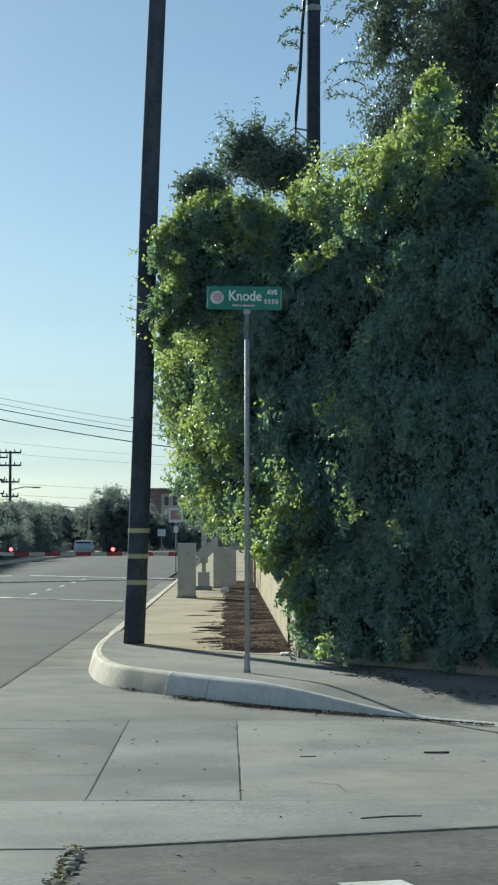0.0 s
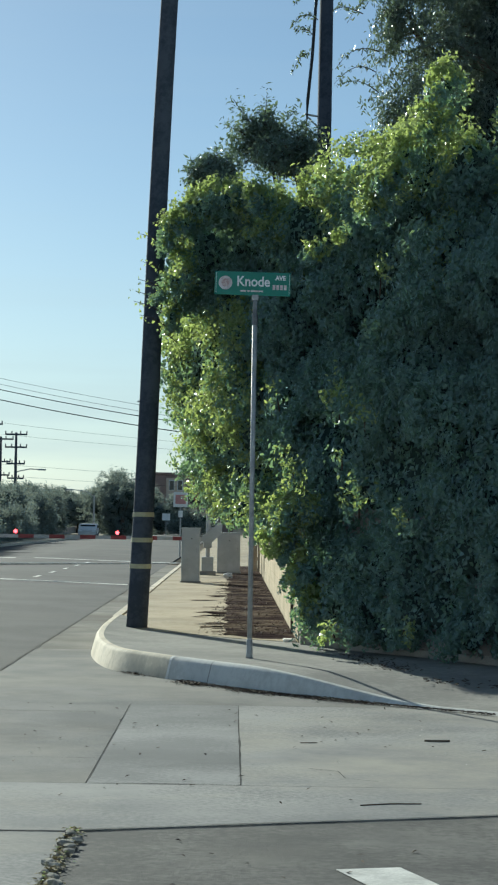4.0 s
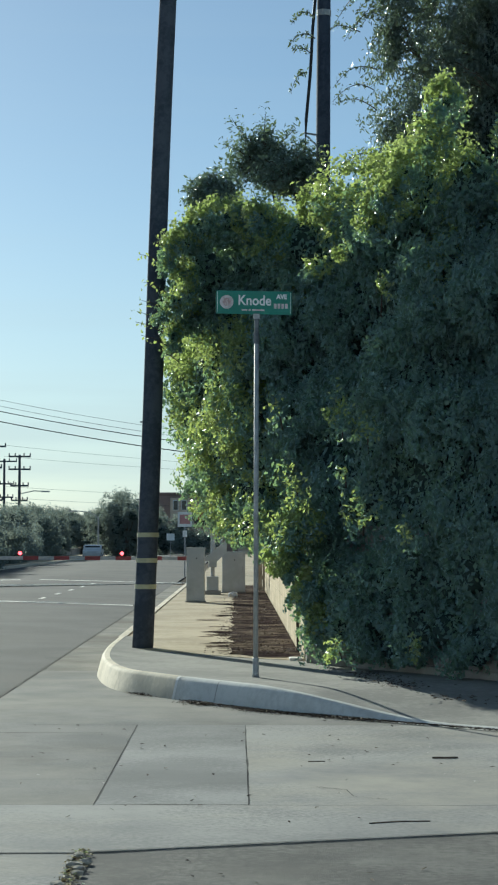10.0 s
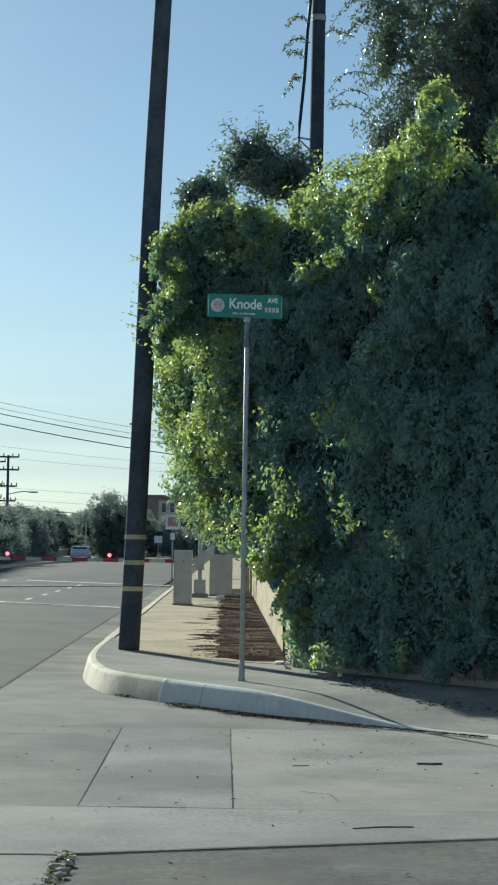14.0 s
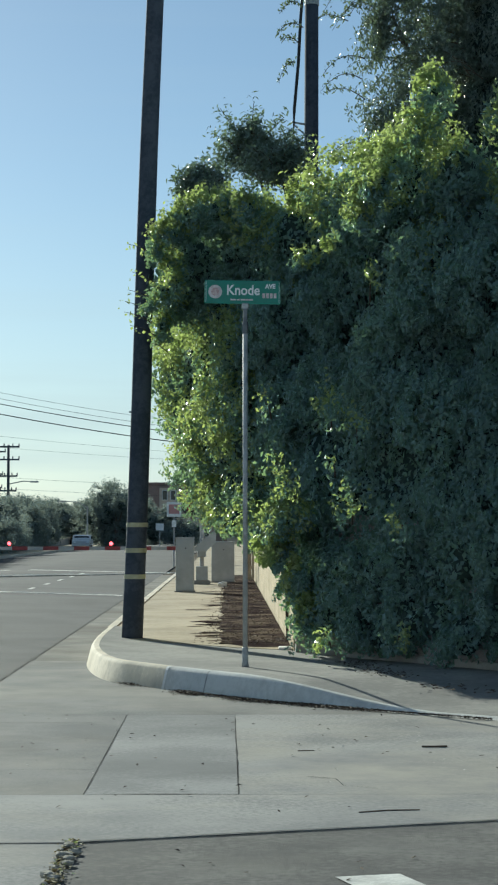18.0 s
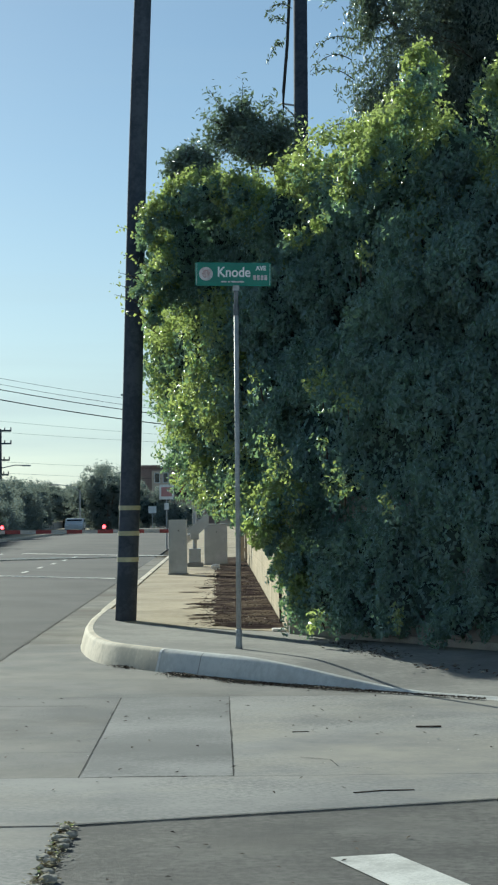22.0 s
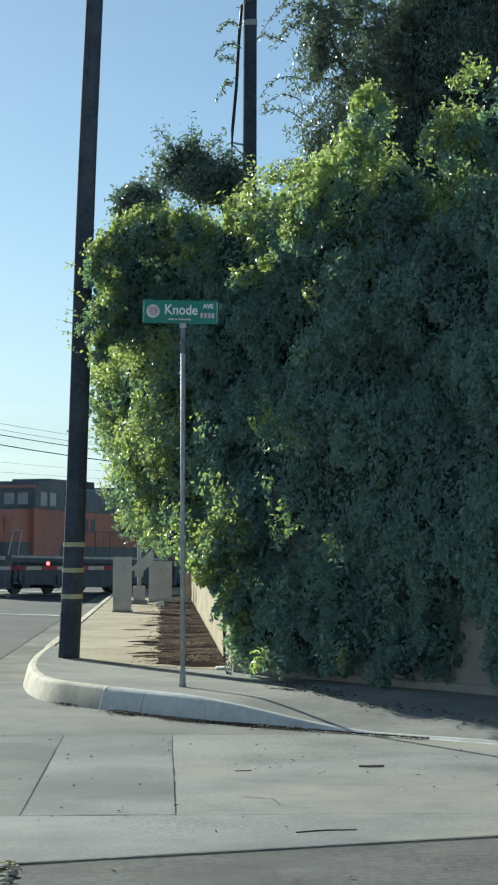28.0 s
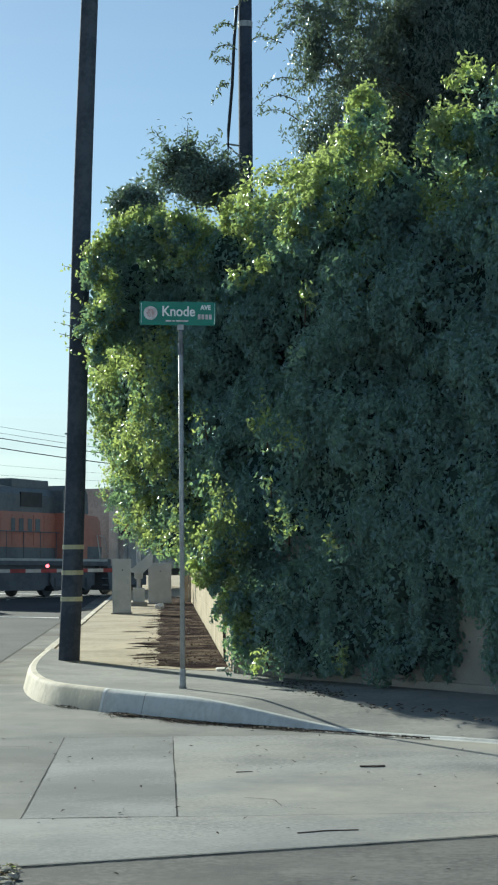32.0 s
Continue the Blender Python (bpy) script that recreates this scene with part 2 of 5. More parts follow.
M = {
    "concrete": surface("apron concrete", (0.19, 0.192, 0.19), (0.33, 0.325, 0.31), 0.85, 0, 26, 0.55, 0.5, 0.04, "World", (0.195, 0.198, 0.20), 0.54, 0.006, (0.39, 0.365, 0.31), 0.3),
    "concrete_dark": surface("darker apron concrete", (0.19, 0.193, 0.193), (0.29, 0.29, 0.285), 0.85, 0, 26, 0.6, 0.5, 0.03, "World", (0.13, 0.133, 0.135), 0.58, 0.006),
    "concrete_worn": surface("traffic-worn apron concrete", (0.155, 0.157, 0.157), (0.235, 0.232, 0.225), 0.88, 0, 42, 0.7, 0.6, 0.03, "World", (0.135, 0.130, 0.122), 0.56, 0.007, (0.27, 0.26, 0.235), 0.5),
    "gutter": surface("dirty gutter concrete", (0.15, 0.145, 0.13), (0.25, 0.24, 0.21), 0.88, 0, 34, 0.7, 0.5, 0.05, "World", (0.11, 0.095, 0.075), 0.55, 0.006),
    "tar": surface("dark seam", (0.035, 0.035, 0.035), (0.07, 0.07, 0.068), 0.9, 0, 60, 4, 0.5, 0, "World"),
    "kerb": surface("kerb concrete", (0.58, 0.52, 0.41), (0.72, 0.65, 0.53), 0.85, 0, 14, 1.6, 0.5, 0.05, "World", (0.30, 0.28, 0.24), 0.6, 0.006),
    # cooler copy of the kerb, coloured as its sky-lit shaded face
    "kerb_shaded": surface("kerb concrete in a shaded grey", (0.50, 0.50, 0.48), (0.60, 0.60, 0.58), 0.85, 0, 14, 1.6, 0.4, 0.03, "World", (0.36, 0.35, 0.33), 0.6, 0.005),
    "walk": surface("tan sidewalk concrete", (0.35, 0.29, 0.20), (0.47, 0.40, 0.285), 0.88, 0, 12, 0.9, 0.4, 0.05, "World", (0.28, 0.24, 0.18), 0.60, 0.005),
    "walk_corner": surface("grey corner sidewalk concrete", (0.245, 0.24, 0.225), (0.325, 0.315, 0.29), 0.88, 0, 12, 0.9, 0.4, 0.05, "World", (0.20, 0.195, 0.185), 0.58, 0.005),
    "asphalt": surface("asphalt", (0.044, 0.046, 0.049), (0.072, 0.073, 0.077), 0.88, 0, 22, 0.5, 0.9, 0, "World", (0.038, 0.038, 0.04), 0.58, 0.008, (0.078, 0.078, 0.078), 0.15),
    "asphalt_side": surface("worn side street asphalt", (0.078, 0.078, 0.076), (0.145, 0.142, 0.135), 0.88, 0, 18, 1.1, 0.9, 0, "World", (0.07, 0.07, 0.07), 0.58, 0.008, (0.15, 0.145, 0.13), 0.3),
    "soil": surface("dark leaf mould and soil", (0.026, 0.020, 0.022), (0.075, 0.058, 0.056), 0.95, 0, 9, 2.2, 0.5, 0, "World", (0.25, 0.205, 0.155), 0.57, 0.02),
    "ground": surface("dry open ground", (0.13, 0.12, 0.10), (0.20, 0.18, 0.15), 0.95, 0, 6, 0.05, 0.4, 0, "World"),
    "white_paint": surface("worn white road paint", (0.50, 0.50, 0.47), (0.68, 0.68, 0.64), 0.7, 0, 45, 3.0, 0.4, 0, "World", (0.22, 0.22, 0.21), 0.64),
    "pole": surface("dark creosoted wood", (0.052, 0.062, 0.082), (0.085, 0.096, 0.12), 0.88, 0, 14, 2.5, 0.6, 0.1),
    "yellow": surface("yellow reflective band", (0.46, 0.43, 0.27), (0.56, 0.52, 0.33), 0.5, 0, 40, 6, 0.1),
    "zinc": surface("galvanised steel", (0.33, 0.34, 0.345), (0.43, 0.44, 0.445), 0.6, 0.15, 45, 8, 0.12),
    "green": surface("green street sign sheeting", (0.004, 0.17, 0.118), (0.005, 0.20, 0.14), 0.4, 0, 30, 6, 0.03),
    "sign_white": surface("white sign sheeting", (0.72, 0.74, 0.74), (0.80, 0.82, 0.82), 0.45, 0, 30, 6, 0.03),
    "seal": surface("pale printed seal", (0.50, 0.44, 0.44), (0.66, 0.62, 0.62), 0.5, 0, 60, 12, 0.03),
    "seal_mark": surface("faded reddish print", (0.42, 0.28, 0.27), (0.62, 0.52, 0.50), 0.5, 0, 60, 30, 0.03),
    "steel_dark": surface("dull dark steel", (0.10, 0.11, 0.12), (0.16, 0.17, 0.18), 0.55, 0.3, 40, 8, 0.1),
    "stucco": surface("grey stucco", (0.36, 0.33, 0.29), (0.46, 0.42, 0.37), 0.9, 0, 70, 1.5, 0.7, 0, "World", (0.26, 0.24, 0.21), 0.6),
    # blue-grey tint chosen to bounce cool light; only the added wall uses it
    "bounce_grey": surface("pale blue-grey bounce surface", (0.56, 0.62, 0.68), (0.64, 0.70, 0.76), 0.9, 0, 70, 1.5, 0.5, 0, "World"),
    "cream": surface("cream block wall", (0.50, 0.42, 0.29), (0.62, 0.53, 0.38), 0.9, 0, 60, 2.0, 0.6, 0.05, "World", (0.38, 0.31, 0.21), 0.62),
    "board": surface("weathered fence board", (0.34, 0.25, 0.15), (0.48, 0.37, 0.24), 0.85, 0, 25, 3, 0.5, 0.15),
    "cabinet": surface("grey painted cabinet steel", (0.42, 0.43, 0.415), (0.50, 0.51, 0.49), 0.5, 0.1, 3, 1.2, 0.08, 0, "Object", (0.22, 0.22, 0.21), 0.62),
    "cabinet_dark": surface("dull grey cabinet steel", (0.38, 0.39, 0.39), (0.46, 0.47, 0.47), 0.55, 0.1, 3, 1.2, 0.08),
    "black": surface("dull black paint", (0.012, 0.013, 0.014), (0.03, 0.031, 0.033), 0.55, 0, 25, 2, 0.15),
    "red": surface("red gate sheeting", (0.20, 0.025, 0.025), (0.28, 0.04, 0.04), 0.45, 0, 20, 3, 0.05),
    "rail": surface("rail steel", (0.24, 0.22, 0.20), (0.45, 0.44, 0.42), 0.3, 0.9, 40, 3, 0.1, 0, "World"),
    "orange": surface("faded orange locomotive paint", (0.38, 0.145, 0.095), (0.47, 0.18, 0.12), 0.5, 0, 6, 0.8, 0.1, 0, "Object", (0.40, 0.19, 0.14), 0.55),
    "loco_dark": surface("sooty dark locomotive paint", (0.085, 0.095, 0.105), (0.135, 0.148, 0.155), 0.5, 0, 6, 0.8, 0.12, 0, "Object", (0.16, 0.165, 0.16), 0.62),
    "under": surface("grimy underframe steel", (0.085, 0.092, 0.102), (0.13, 0.133, 0.14), 0.75, 0.0, 10, 1.5, 0.3),
    "sill": surface("pale sill stripe", (0.40, 0.39, 0.36), (0.52, 0.51, 0.48), 0.6, 0, 12, 2, 0.1),
    "hopper": surface("dusty grey freight car paint", (0.30, 0.285, 0.265), (0.40, 0.38, 0.355), 0.7, 0, 8, 0.7, 0.15, 0, "Object", (0.22, 0.20, 0.18), 0.6),
    "glass": surface("dark window glass", (0.02, 0.024, 0.028), (0.035, 0.04, 0.045), 0.08, 0, 3, 1, 0.0),
    # pale base colour stands in for sky reflected in the cab windows
    "cab_glass": surface("cab glass with painted pale reflection", (0.22, 0.24, 0.27), (0.30, 0.32, 0.35), 0.12, 0, 3, 1, 0.0),
    "lamp_white": glowing("lit headlamp", (1.0, 0.93, 0.80), 7),
    "lamp_red": glowing("lit red lamp", (1.0, 0.05, 0.06), 6),
    "wire": surface("black cable", (0.012, 0.012, 0.013), (0.02, 0.02, 0.021), 0.6),
    "bark": surface("grey brown bark", (0.07, 0.055, 0.042), (0.14, 0.11, 0.085), 0.9, 0, 22, 3, 0.8),
    # bluish base: the cool tone of shaded foliage is put into the colour
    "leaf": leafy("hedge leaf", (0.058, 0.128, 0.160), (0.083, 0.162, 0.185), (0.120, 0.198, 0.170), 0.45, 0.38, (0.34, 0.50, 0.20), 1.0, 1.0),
    # paler, yellower copy of the hedge leaf, coloured as sunlit
    "leaf_sunny": leafy("hedge leaf in sunlit yellow-green", (0.11, 0.165, 0.07), (0.18, 0.235, 0.10), (0.38, 0.41, 0.23), 0.28, 0.48, (0.50, 0.61, 0.17), 0.2, 1.0),
    "leaf_shrub": leafy("narrow blue-green leaf", (0.06, 0.09, 0.08), (0.085, 0.125, 0.105), (0.14, 0.18, 0.14), 0.4, 0.3, (0.22, 0.30, 0.14), 0.6, 0.8),
    # dark colour stands in for the shade deep inside the foliage
    "leaf_core_dark": surface("dark filler of the leaf cores", (0.03, 0.055, 0.05), (0.05, 0.075, 0.065), 0.9, 0, 12, 2, 0.6),
    "leaf_pepper": leafy("feathery grey green leaf", (0.045, 0.075, 0.072), (0.075, 0.11, 0.098), (0.15, 0.18, 0.15), 0.38, 0.28, (0.22, 0.29, 0.14), 0.1, 0.8),
    # pale grey base and full sheen paint distance haze into the trees
    "leaf_far": leafy("far foliage paled for haze", (0.10, 0.125, 0.12), (0.12, 0.145, 0.135), (0.15, 0.17, 0.15), 0.7, 0.45, (0.27, 0.31, 0.25), 1.0),
    "faded_red": surface("faded red marking", (0.42, 0.20, 0.20), (0.50, 0.27, 0.27), 0.6),
    "litter": leafy("dry fallen leaf", (0.02, 0.012, 0.008), (0.04, 0.026, 0.018), (0.09, 0.06, 0.035), 0.8, 0.05, (0.1, 0.07, 0.03)),
    "dry_grass": leafy("dry weeds", (0.16, 0.135, 0.07), (0.27, 0.235, 0.13), (0.40, 0.36, 0.22), 0.8, 0.2, (0.3, 0.26, 0.12)),
    "scrap": leafy("pale scrap", (0.4, 0.38, 0.34), (0.55, 0.53, 0.5), (0.7, 0.69, 0.66), 0.8, 0.05, (0.4, 0.4, 0.38)),
    "rubble": surface("broken concrete", (0.24, 0.225, 0.19), (0.38, 0.36, 0.31), 0.9, 0, 60, 9, 0.8, 0.15),
    "paper": surface("white scrap", (0.62, 0.61, 0.58), (0.75, 0.74, 0.72), 0.8, 0, 20, 6, 0.2),
    "bldg_brown": surface("brown stucco", (0.27, 0.20, 0.18), (0.34, 0.26, 0.23), 0.9, 0, 6, 0.4, 0.2),
    "bldg_tan": surface("tan stucco", (0.54, 0.45, 0.35), (0.64, 0.54, 0.43), 0.9, 0, 6, 0.4, 0.2),
    "car_white": surface("white car paint", (0.62, 0.63, 0.64), (0.70, 0.71, 0.72), 0.25, 0, 2, 0.5, 0.0),
    "car_dark": surface("dark car paint", (0.03, 0.032, 0.036), (0.045, 0.047, 0.05), 0.25, 0, 2, 0.5, 0.0),
    "car_silver": surface("silver car paint", (0.30, 0.31, 0.32), (0.36, 0.37, 0.38), 0.3, 0.5, 2, 0.5, 0.0),
    "tyre": surface("tyre rubber", (0.015, 0.015, 0.016), (0.03, 0.03, 0.03), 0.85, 0, 30, 4, 0.2),
}


# ---- mesh helpers ----
def obj(name, bm, mat, parent=None, label="", smooth=False):
    me = bpy.data.meshes.new(name)
    bm.to_mesh(me)
    bm.free()
    if smooth:
        me.polygons.foreach_set("use_smooth", [True] * len(me.polygons))
    me.materials.append(M[mat] if isinstance(mat, str) else mat)
    ob = new(name, me)
    if parent:
        ob.parent = parent
    if label:
        ob["label"] = label
    return ob


def part(name, bm, mat, parent, label="", smooth=False):
    return obj(name, bm, mat, parent, label, smooth)


def thing(name, m, label, category, group="", kind=""):
    ob = new(name)
    ob.empty_display_size = 0.2
    ob.matrix_world = m
    return tagged(ob, label, category, group, kind)


def box(bm, x0, x1, y0, y1, z0, z1, bevel=0.0):
    vs = [bm.verts.new((x, y, z)) for z in (z0, z1) for x, y in ((x0, y0), (x1, y0), (x1, y1), (x0, y1))]
    fs = [bm.faces.new([vs[i] for i in f]) for f in ((3, 2, 1, 0), (4, 5, 6, 7), (0, 1, 5, 4), (1, 2, 6, 5), (2, 3, 7, 6), (3, 0, 4, 7))]
    if bevel:
        es = list({e for f in fs for e in f.edges})
        bmesh.ops.bevel(bm, geom=es, offset=bevel, segments=2, affect="EDGES", profile=0.6)
    return bm


def boxed(*a, **k):
    return box(bmesh.new(), *a, **k)


def tube(bm, pts, radii, n=8, cap=True):
    """A round bar along points."""
    pts = [Vector(p) for p in pts]
    if not hasattr(radii, "__len__"):
        radii = [radii] * len(pts)
    rings = []
    for i, p in enumerate(pts):
        d = (pts[min(i + 1, len(pts) - 1)] - pts[max(i - 1, 0)]).normalized()
        u = d.cross(Vector((0, 0, 1)))
        if u.length < 0.05:
            u = d.cross(Vector((1, 0, 0)))
        u.normalize()
        w = d.cross(u)
        rings.append([bm.verts.new(p + float(radii[i]) * (math.cos(2 * math.pi * k / n) * u + math.sin(2 * math.pi * k / n) * w)) for k in range(n)])
    for a, b in zip(rings, rings[1:]):
        for k in range(n):
            bm.faces.new((a[k], a[(k + 1) % n], b[(k + 1) % n], b[k]))
    if cap:
        bm.faces.new(rings[0][::-1])
        bm.faces.new(rings[-1])
    return bm


def tubed(pts, radii, n=8):
    return tube(bmesh.new(), pts, radii, n)


def prism(bm, outline, z0, z1, bevel=0.0):
    """A slab with a polygon outline (counter-clockwise)."""
    lo = [bm.verts.new((x, y, z0)) for x, y in outline]
    hi = [bm.verts.new((x, y, z1)) for x, y in outline]
    n = len(outline)
    top = bm.faces.new(hi)
    bm.faces.new(lo[::-1])
    for i in range(n):
        bm.faces.new((lo[i], lo[(i + 1) % n], hi[(i + 1) % n], hi[i]))
    if bevel:
        bmesh.ops.bevel(bm, geom=list(top.edges), offset=bevel, segments=1, affect="EDGES")
    return bm


def side_prism(bm, outline, y0, y1):
    """A body with an outline in x and z, from y0 to y1."""
    a = [bm.verts.new((x, y0, z)) for x, z in outline]
    b = [bm.verts.new((x, y1, z)) for x, z in outline]
    n = len(outline)
    bm.faces.new(a)
    bm.faces.new(b[::-1])
    for i in range(n):
        bm.faces.new((a[(i + 1) % n], a[i], b[i], b[(i + 1) % n]))
    bmesh.ops.recalc_face_normals(bm, faces=bm.faces[:])
    return bm


def raw(name, verts, faces, mat, parent=None, label="", smooth=False):
    me = bpy.data.meshes.new(name)
    me.from_pydata(verts, [], faces)
    if smooth:
        me.polygons.foreach_set("use_smooth", [True] * len(me.polygons))
    me.materials.append(M[mat])
    me.update()
    ob = new(name, me)
    if parent:
        ob.parent = parent
    if label:
        ob["label"] = label
    return ob


rng = np.random.default_rng(7)


def unit(v):
    return v / np.maximum(np.linalg.norm(v, axis=-1, keepdims=True), 1e-9)


def leaf_mesh(name, pos, out, length, width, mat, parent, label="", droop=0.25, wild=0.9):
    """Folded pointed leaves at pos, facing roughly along out."""
    n = len(pos)
    nrm = unit(out + rng.normal(0, wild, (n, 3)) * 0.75 + [0, 0, 0.35])
    tip = unit(np.cross(nrm, rng.normal(0, 1, (n, 3))) + [0, 0, -droop])
    sid = unit(np.cross(nrm, tip))
    ln = (length * rng.uniform(0.65, 1.3, n))[:, None]
    wd = (width * rng.uniform(0.7, 1.25, n))[:, None]
    base = pos - tip * ln * 0.5
    mid = pos + tip * ln * 0.02
    v = np.stack([base, mid + sid * wd * 0.5 + nrm * wd * 0.22, pos + tip * ln * 0.5, mid - sid * wd * 0.5 + nrm * wd * 0.22], 1).reshape(-1, 3)
    i = np.arange(n)[:, None] * 4
    f = np.concatenate([i + [0, 1, 2], i + [0, 2, 3]], 0)
    me = bpy.data.meshes.new(name)
    me.vertices.add(len(v))
    me.vertices.foreach_set("co", v.ravel().astype(np.float32))
    me.loops.add(f.size)
    me.loops.foreach_set("vertex_index", f.ravel().astype(np.int32))
    me.polygons.add(len(f))
    me.polygons.foreach_set("loop_start", np.arange(0, f.size, 3, dtype=np.int32))
    me.materials.append(M[mat])
    me.update(calc_edges=True)
    ob = new(name, me)
    ob.parent = parent
    ob["kind"] = "stuff"
    if label:
        ob["label"] = label
    return ob


def shell_points(blobs, per_m2, shrink=0.88):
    """Points and outward ways on the outside of a union of ellipsoids (x, y, z, rx, ry, rz)."""
    b = np.array(blobs, float)
    ps, ns = [], []
    for k in b:
        area = 4 * math.pi * ((k[3] * k[4]) ** 1.6 / 3 + (k[3] * k[5]) ** 1.6 / 3 + (k[4] * k[5]) ** 1.6 / 3) ** (1 / 1.6)
        n = max(4, int(area * per_m2))
        d = unit(rng.normal(0, 1, (n, 3)))
        ps.append(k[:3] + d * k[3:])
        ns.append(unit(d / k[3:]))
    p, q = np.concatenate(ps), np.concatenate(ns)
    keep = np.ones(len(p), bool)
    for k in b:
        keep &= (((p - k[:3]) / (k[3:] * shrink)) ** 2).sum(1) > 1
    return p[keep], q[keep]


def foliage(parent, blobs, mat, clumps, leaves, radius, length, width, name="leaves", label="", droop=0.25, sunny=None, core=0.8, floor=None, fill=0.0, share=0.22, hollow=-2.0, swell=0.0, tall=1.0, inner=420, wild=0.9):
    """Hanging leaf clumps over the outside of blobs, with hollows between them and added dark cores that stop the light
    and shade the hollows.
    """
    p, q = shell_points(blobs, clumps)
    f = np.array([noise.noise(Vector(v) * 1.05) + 0.6 * noise.noise(Vector(v) * 2.4) for v in p])
    ok = f > hollow
    p, q, f = p[ok], q[ok], f[ok]
    p = p + q * (rng.normal(0, radius * 0.5, (len(p), 1)) + swell * f[:, None])
    if fill:
        p = p - q * rng.uniform(0, 1, (len(p), 1)) * fill
    if floor is not None:
        ok = p[:, 2] > floor
        p, q = p[ok], q[ok]
    r = radius * rng.uniform(0.55, 1.45, len(p))
    n = rng.poisson(leaves, len(p)) + 2
    idx = np.repeat(np.arange(len(p)), n)
    off = unit(rng.normal(0, 1, (len(idx), 3))) * (rng.uniform(0, 1, (len(idx), 1)) ** 0.45)
    hang = np.clip(0.5 - off[:, 2:3] * 0.5, 0, 1)
    pos = p[idx] + off * r[idx][:, None] * [1, 1, tall] * (1.15 - 0.55 * hang)
    pos += unit(q[idx] * [1, 1, 0]) * r[idx][:, None] * 0.35 * hang
    out = unit(q[idx] * 0.7 + off)
    # sunlit-coloured copy picked more often where clumps face up or left, sunward
    pick = (rng.uniform(0, 1, len(p)) < (share * np.clip(0.55 + 1.1 * q[:, 2] - 0.35 * q[:, 0], 0.15, 1.8) if sunny else -1))[idx]
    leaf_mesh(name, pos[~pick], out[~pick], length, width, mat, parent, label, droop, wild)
    if sunny:
        leaf_mesh("sunny_leaves", pos[pick], out[pick], length * 0.95, width * 0.95, sunny, parent, "leaves coloured a sunlit yellow-green", droop)
    if core:
        ip, iq = shell_points([(*k[:3], k[3] * core * 1.08, k[4] * core * 1.08, k[5] * core * 1.08) for k in blobs], inner, 0.95)
        ip = ip + iq * rng.normal(0.03, 0.05, (len(ip), 1))
        if floor is not None:
            ok = ip[:, 2] > floor
            ip, iq = ip[ok], iq[ok]
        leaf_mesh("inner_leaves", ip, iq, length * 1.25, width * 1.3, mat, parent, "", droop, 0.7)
    # solid dark cores, added to block light and darken the gaps
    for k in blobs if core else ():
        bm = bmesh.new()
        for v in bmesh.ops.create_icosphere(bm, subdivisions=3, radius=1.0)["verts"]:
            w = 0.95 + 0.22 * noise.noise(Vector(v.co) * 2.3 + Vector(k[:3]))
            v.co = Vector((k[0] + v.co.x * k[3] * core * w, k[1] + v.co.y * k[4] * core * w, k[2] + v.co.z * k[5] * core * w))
        part("dark_core", bm, "leaf_core_dark", parent, "", True)


# ---- ground and streets ----
def crown(x):
    """Height of the main street over its gutter."""
    return max(0.0, min((-2.58 - x) * 0.022, (x + 14.3) * 0.022))


g = 2500.0
tagged(obj("ground", boxed(-g, g, -g, g, -1.0, -0.06), "ground"), "dry grey-brown open ground reaching the horizon", "ground", kind="structure")

xs = [-14.3, -12.0, -10.0, -8.44, -6.5, -4.5, -2.58]
ys = [-40.0, -10, 10, 30, 45, 60, 75, 90, 110, 150, 220, 340]
vs = [(x, y, crown(x) - 0.006) for y in ys for x in xs] + [(x, y, -0.2) for y in ys for x in xs]
nx, ny, top = len(xs), len(ys), len(xs) * len(ys)
fs = [(j * nx + i, j * nx + i + 1, (j + 1) * nx + i + 1, (j + 1) * nx + i) for j in range(ny - 1) for i in range(nx - 1)]
fs += [(j * nx + nx - 1, top + j * nx + nx - 1, top + (j + 1) * nx + nx - 1, (j + 1) * nx + nx - 1) for j in range(ny - 1)]
tagged(raw("road_main", vs, fs, "asphalt"), "dark grey asphalt main street with a crowned surface", "road", kind="structure")


def edge_y(x):
    """Near edge of the concrete apron."""
    return 10.905 + 0.322 * x


tagged(obj("road_side", prism(bmesh.new(), [(-0.86, -30), (40, -30), (40, edge_y(14)), (14, edge_y(14)), (6, edge_y(6)), (-0.86, edge_y(-0.86))], -0.3, -0.008), "asphalt_side"),
       "worn grey asphalt side street meeting a concrete apron", "road", kind="structure")

apron = tagged(thing("pavement_apron", pose(0, 0, 0), "stained concrete gutter apron with scored joints and litter", "pavement", kind="structure"))
GAP = 0.002


def slab(x0, x1, y0, y1, name="slab", parent=None, mat="concrete", z=0.0, thick=0.2):
    part(name, prism(bmesh.new(), [(x0 + GAP, y0 + GAP), (x1 - GAP, y0 + GAP), (x1 - GAP, y1 - GAP), (x0 + GAP, y1 - GAP)], z - thick, z, 0.002), mat, parent or apron)


def cut_slab(x0, x1, y1):
    part("slab", prism(bmesh.new(), [(x0 + GAP, edge_y(x0)), (x1 - GAP, edge_y(x1)), (x1 - GAP, y1 - GAP), (x0 + GAP, y1 - GAP)], -0.2, 0.0, 0.002), "concrete", apron)


slab(-0.93, 0.076, 12.54, 18.0, mat="concrete_dark")
slab(-2.58, -0.93, 12.54, 18.0, mat="concrete_worn")
slab(-2.58, 3.2, 18.0, 25.5, mat="concrete_worn")
slab(0.076, 3.2, 12.54, 18.0)
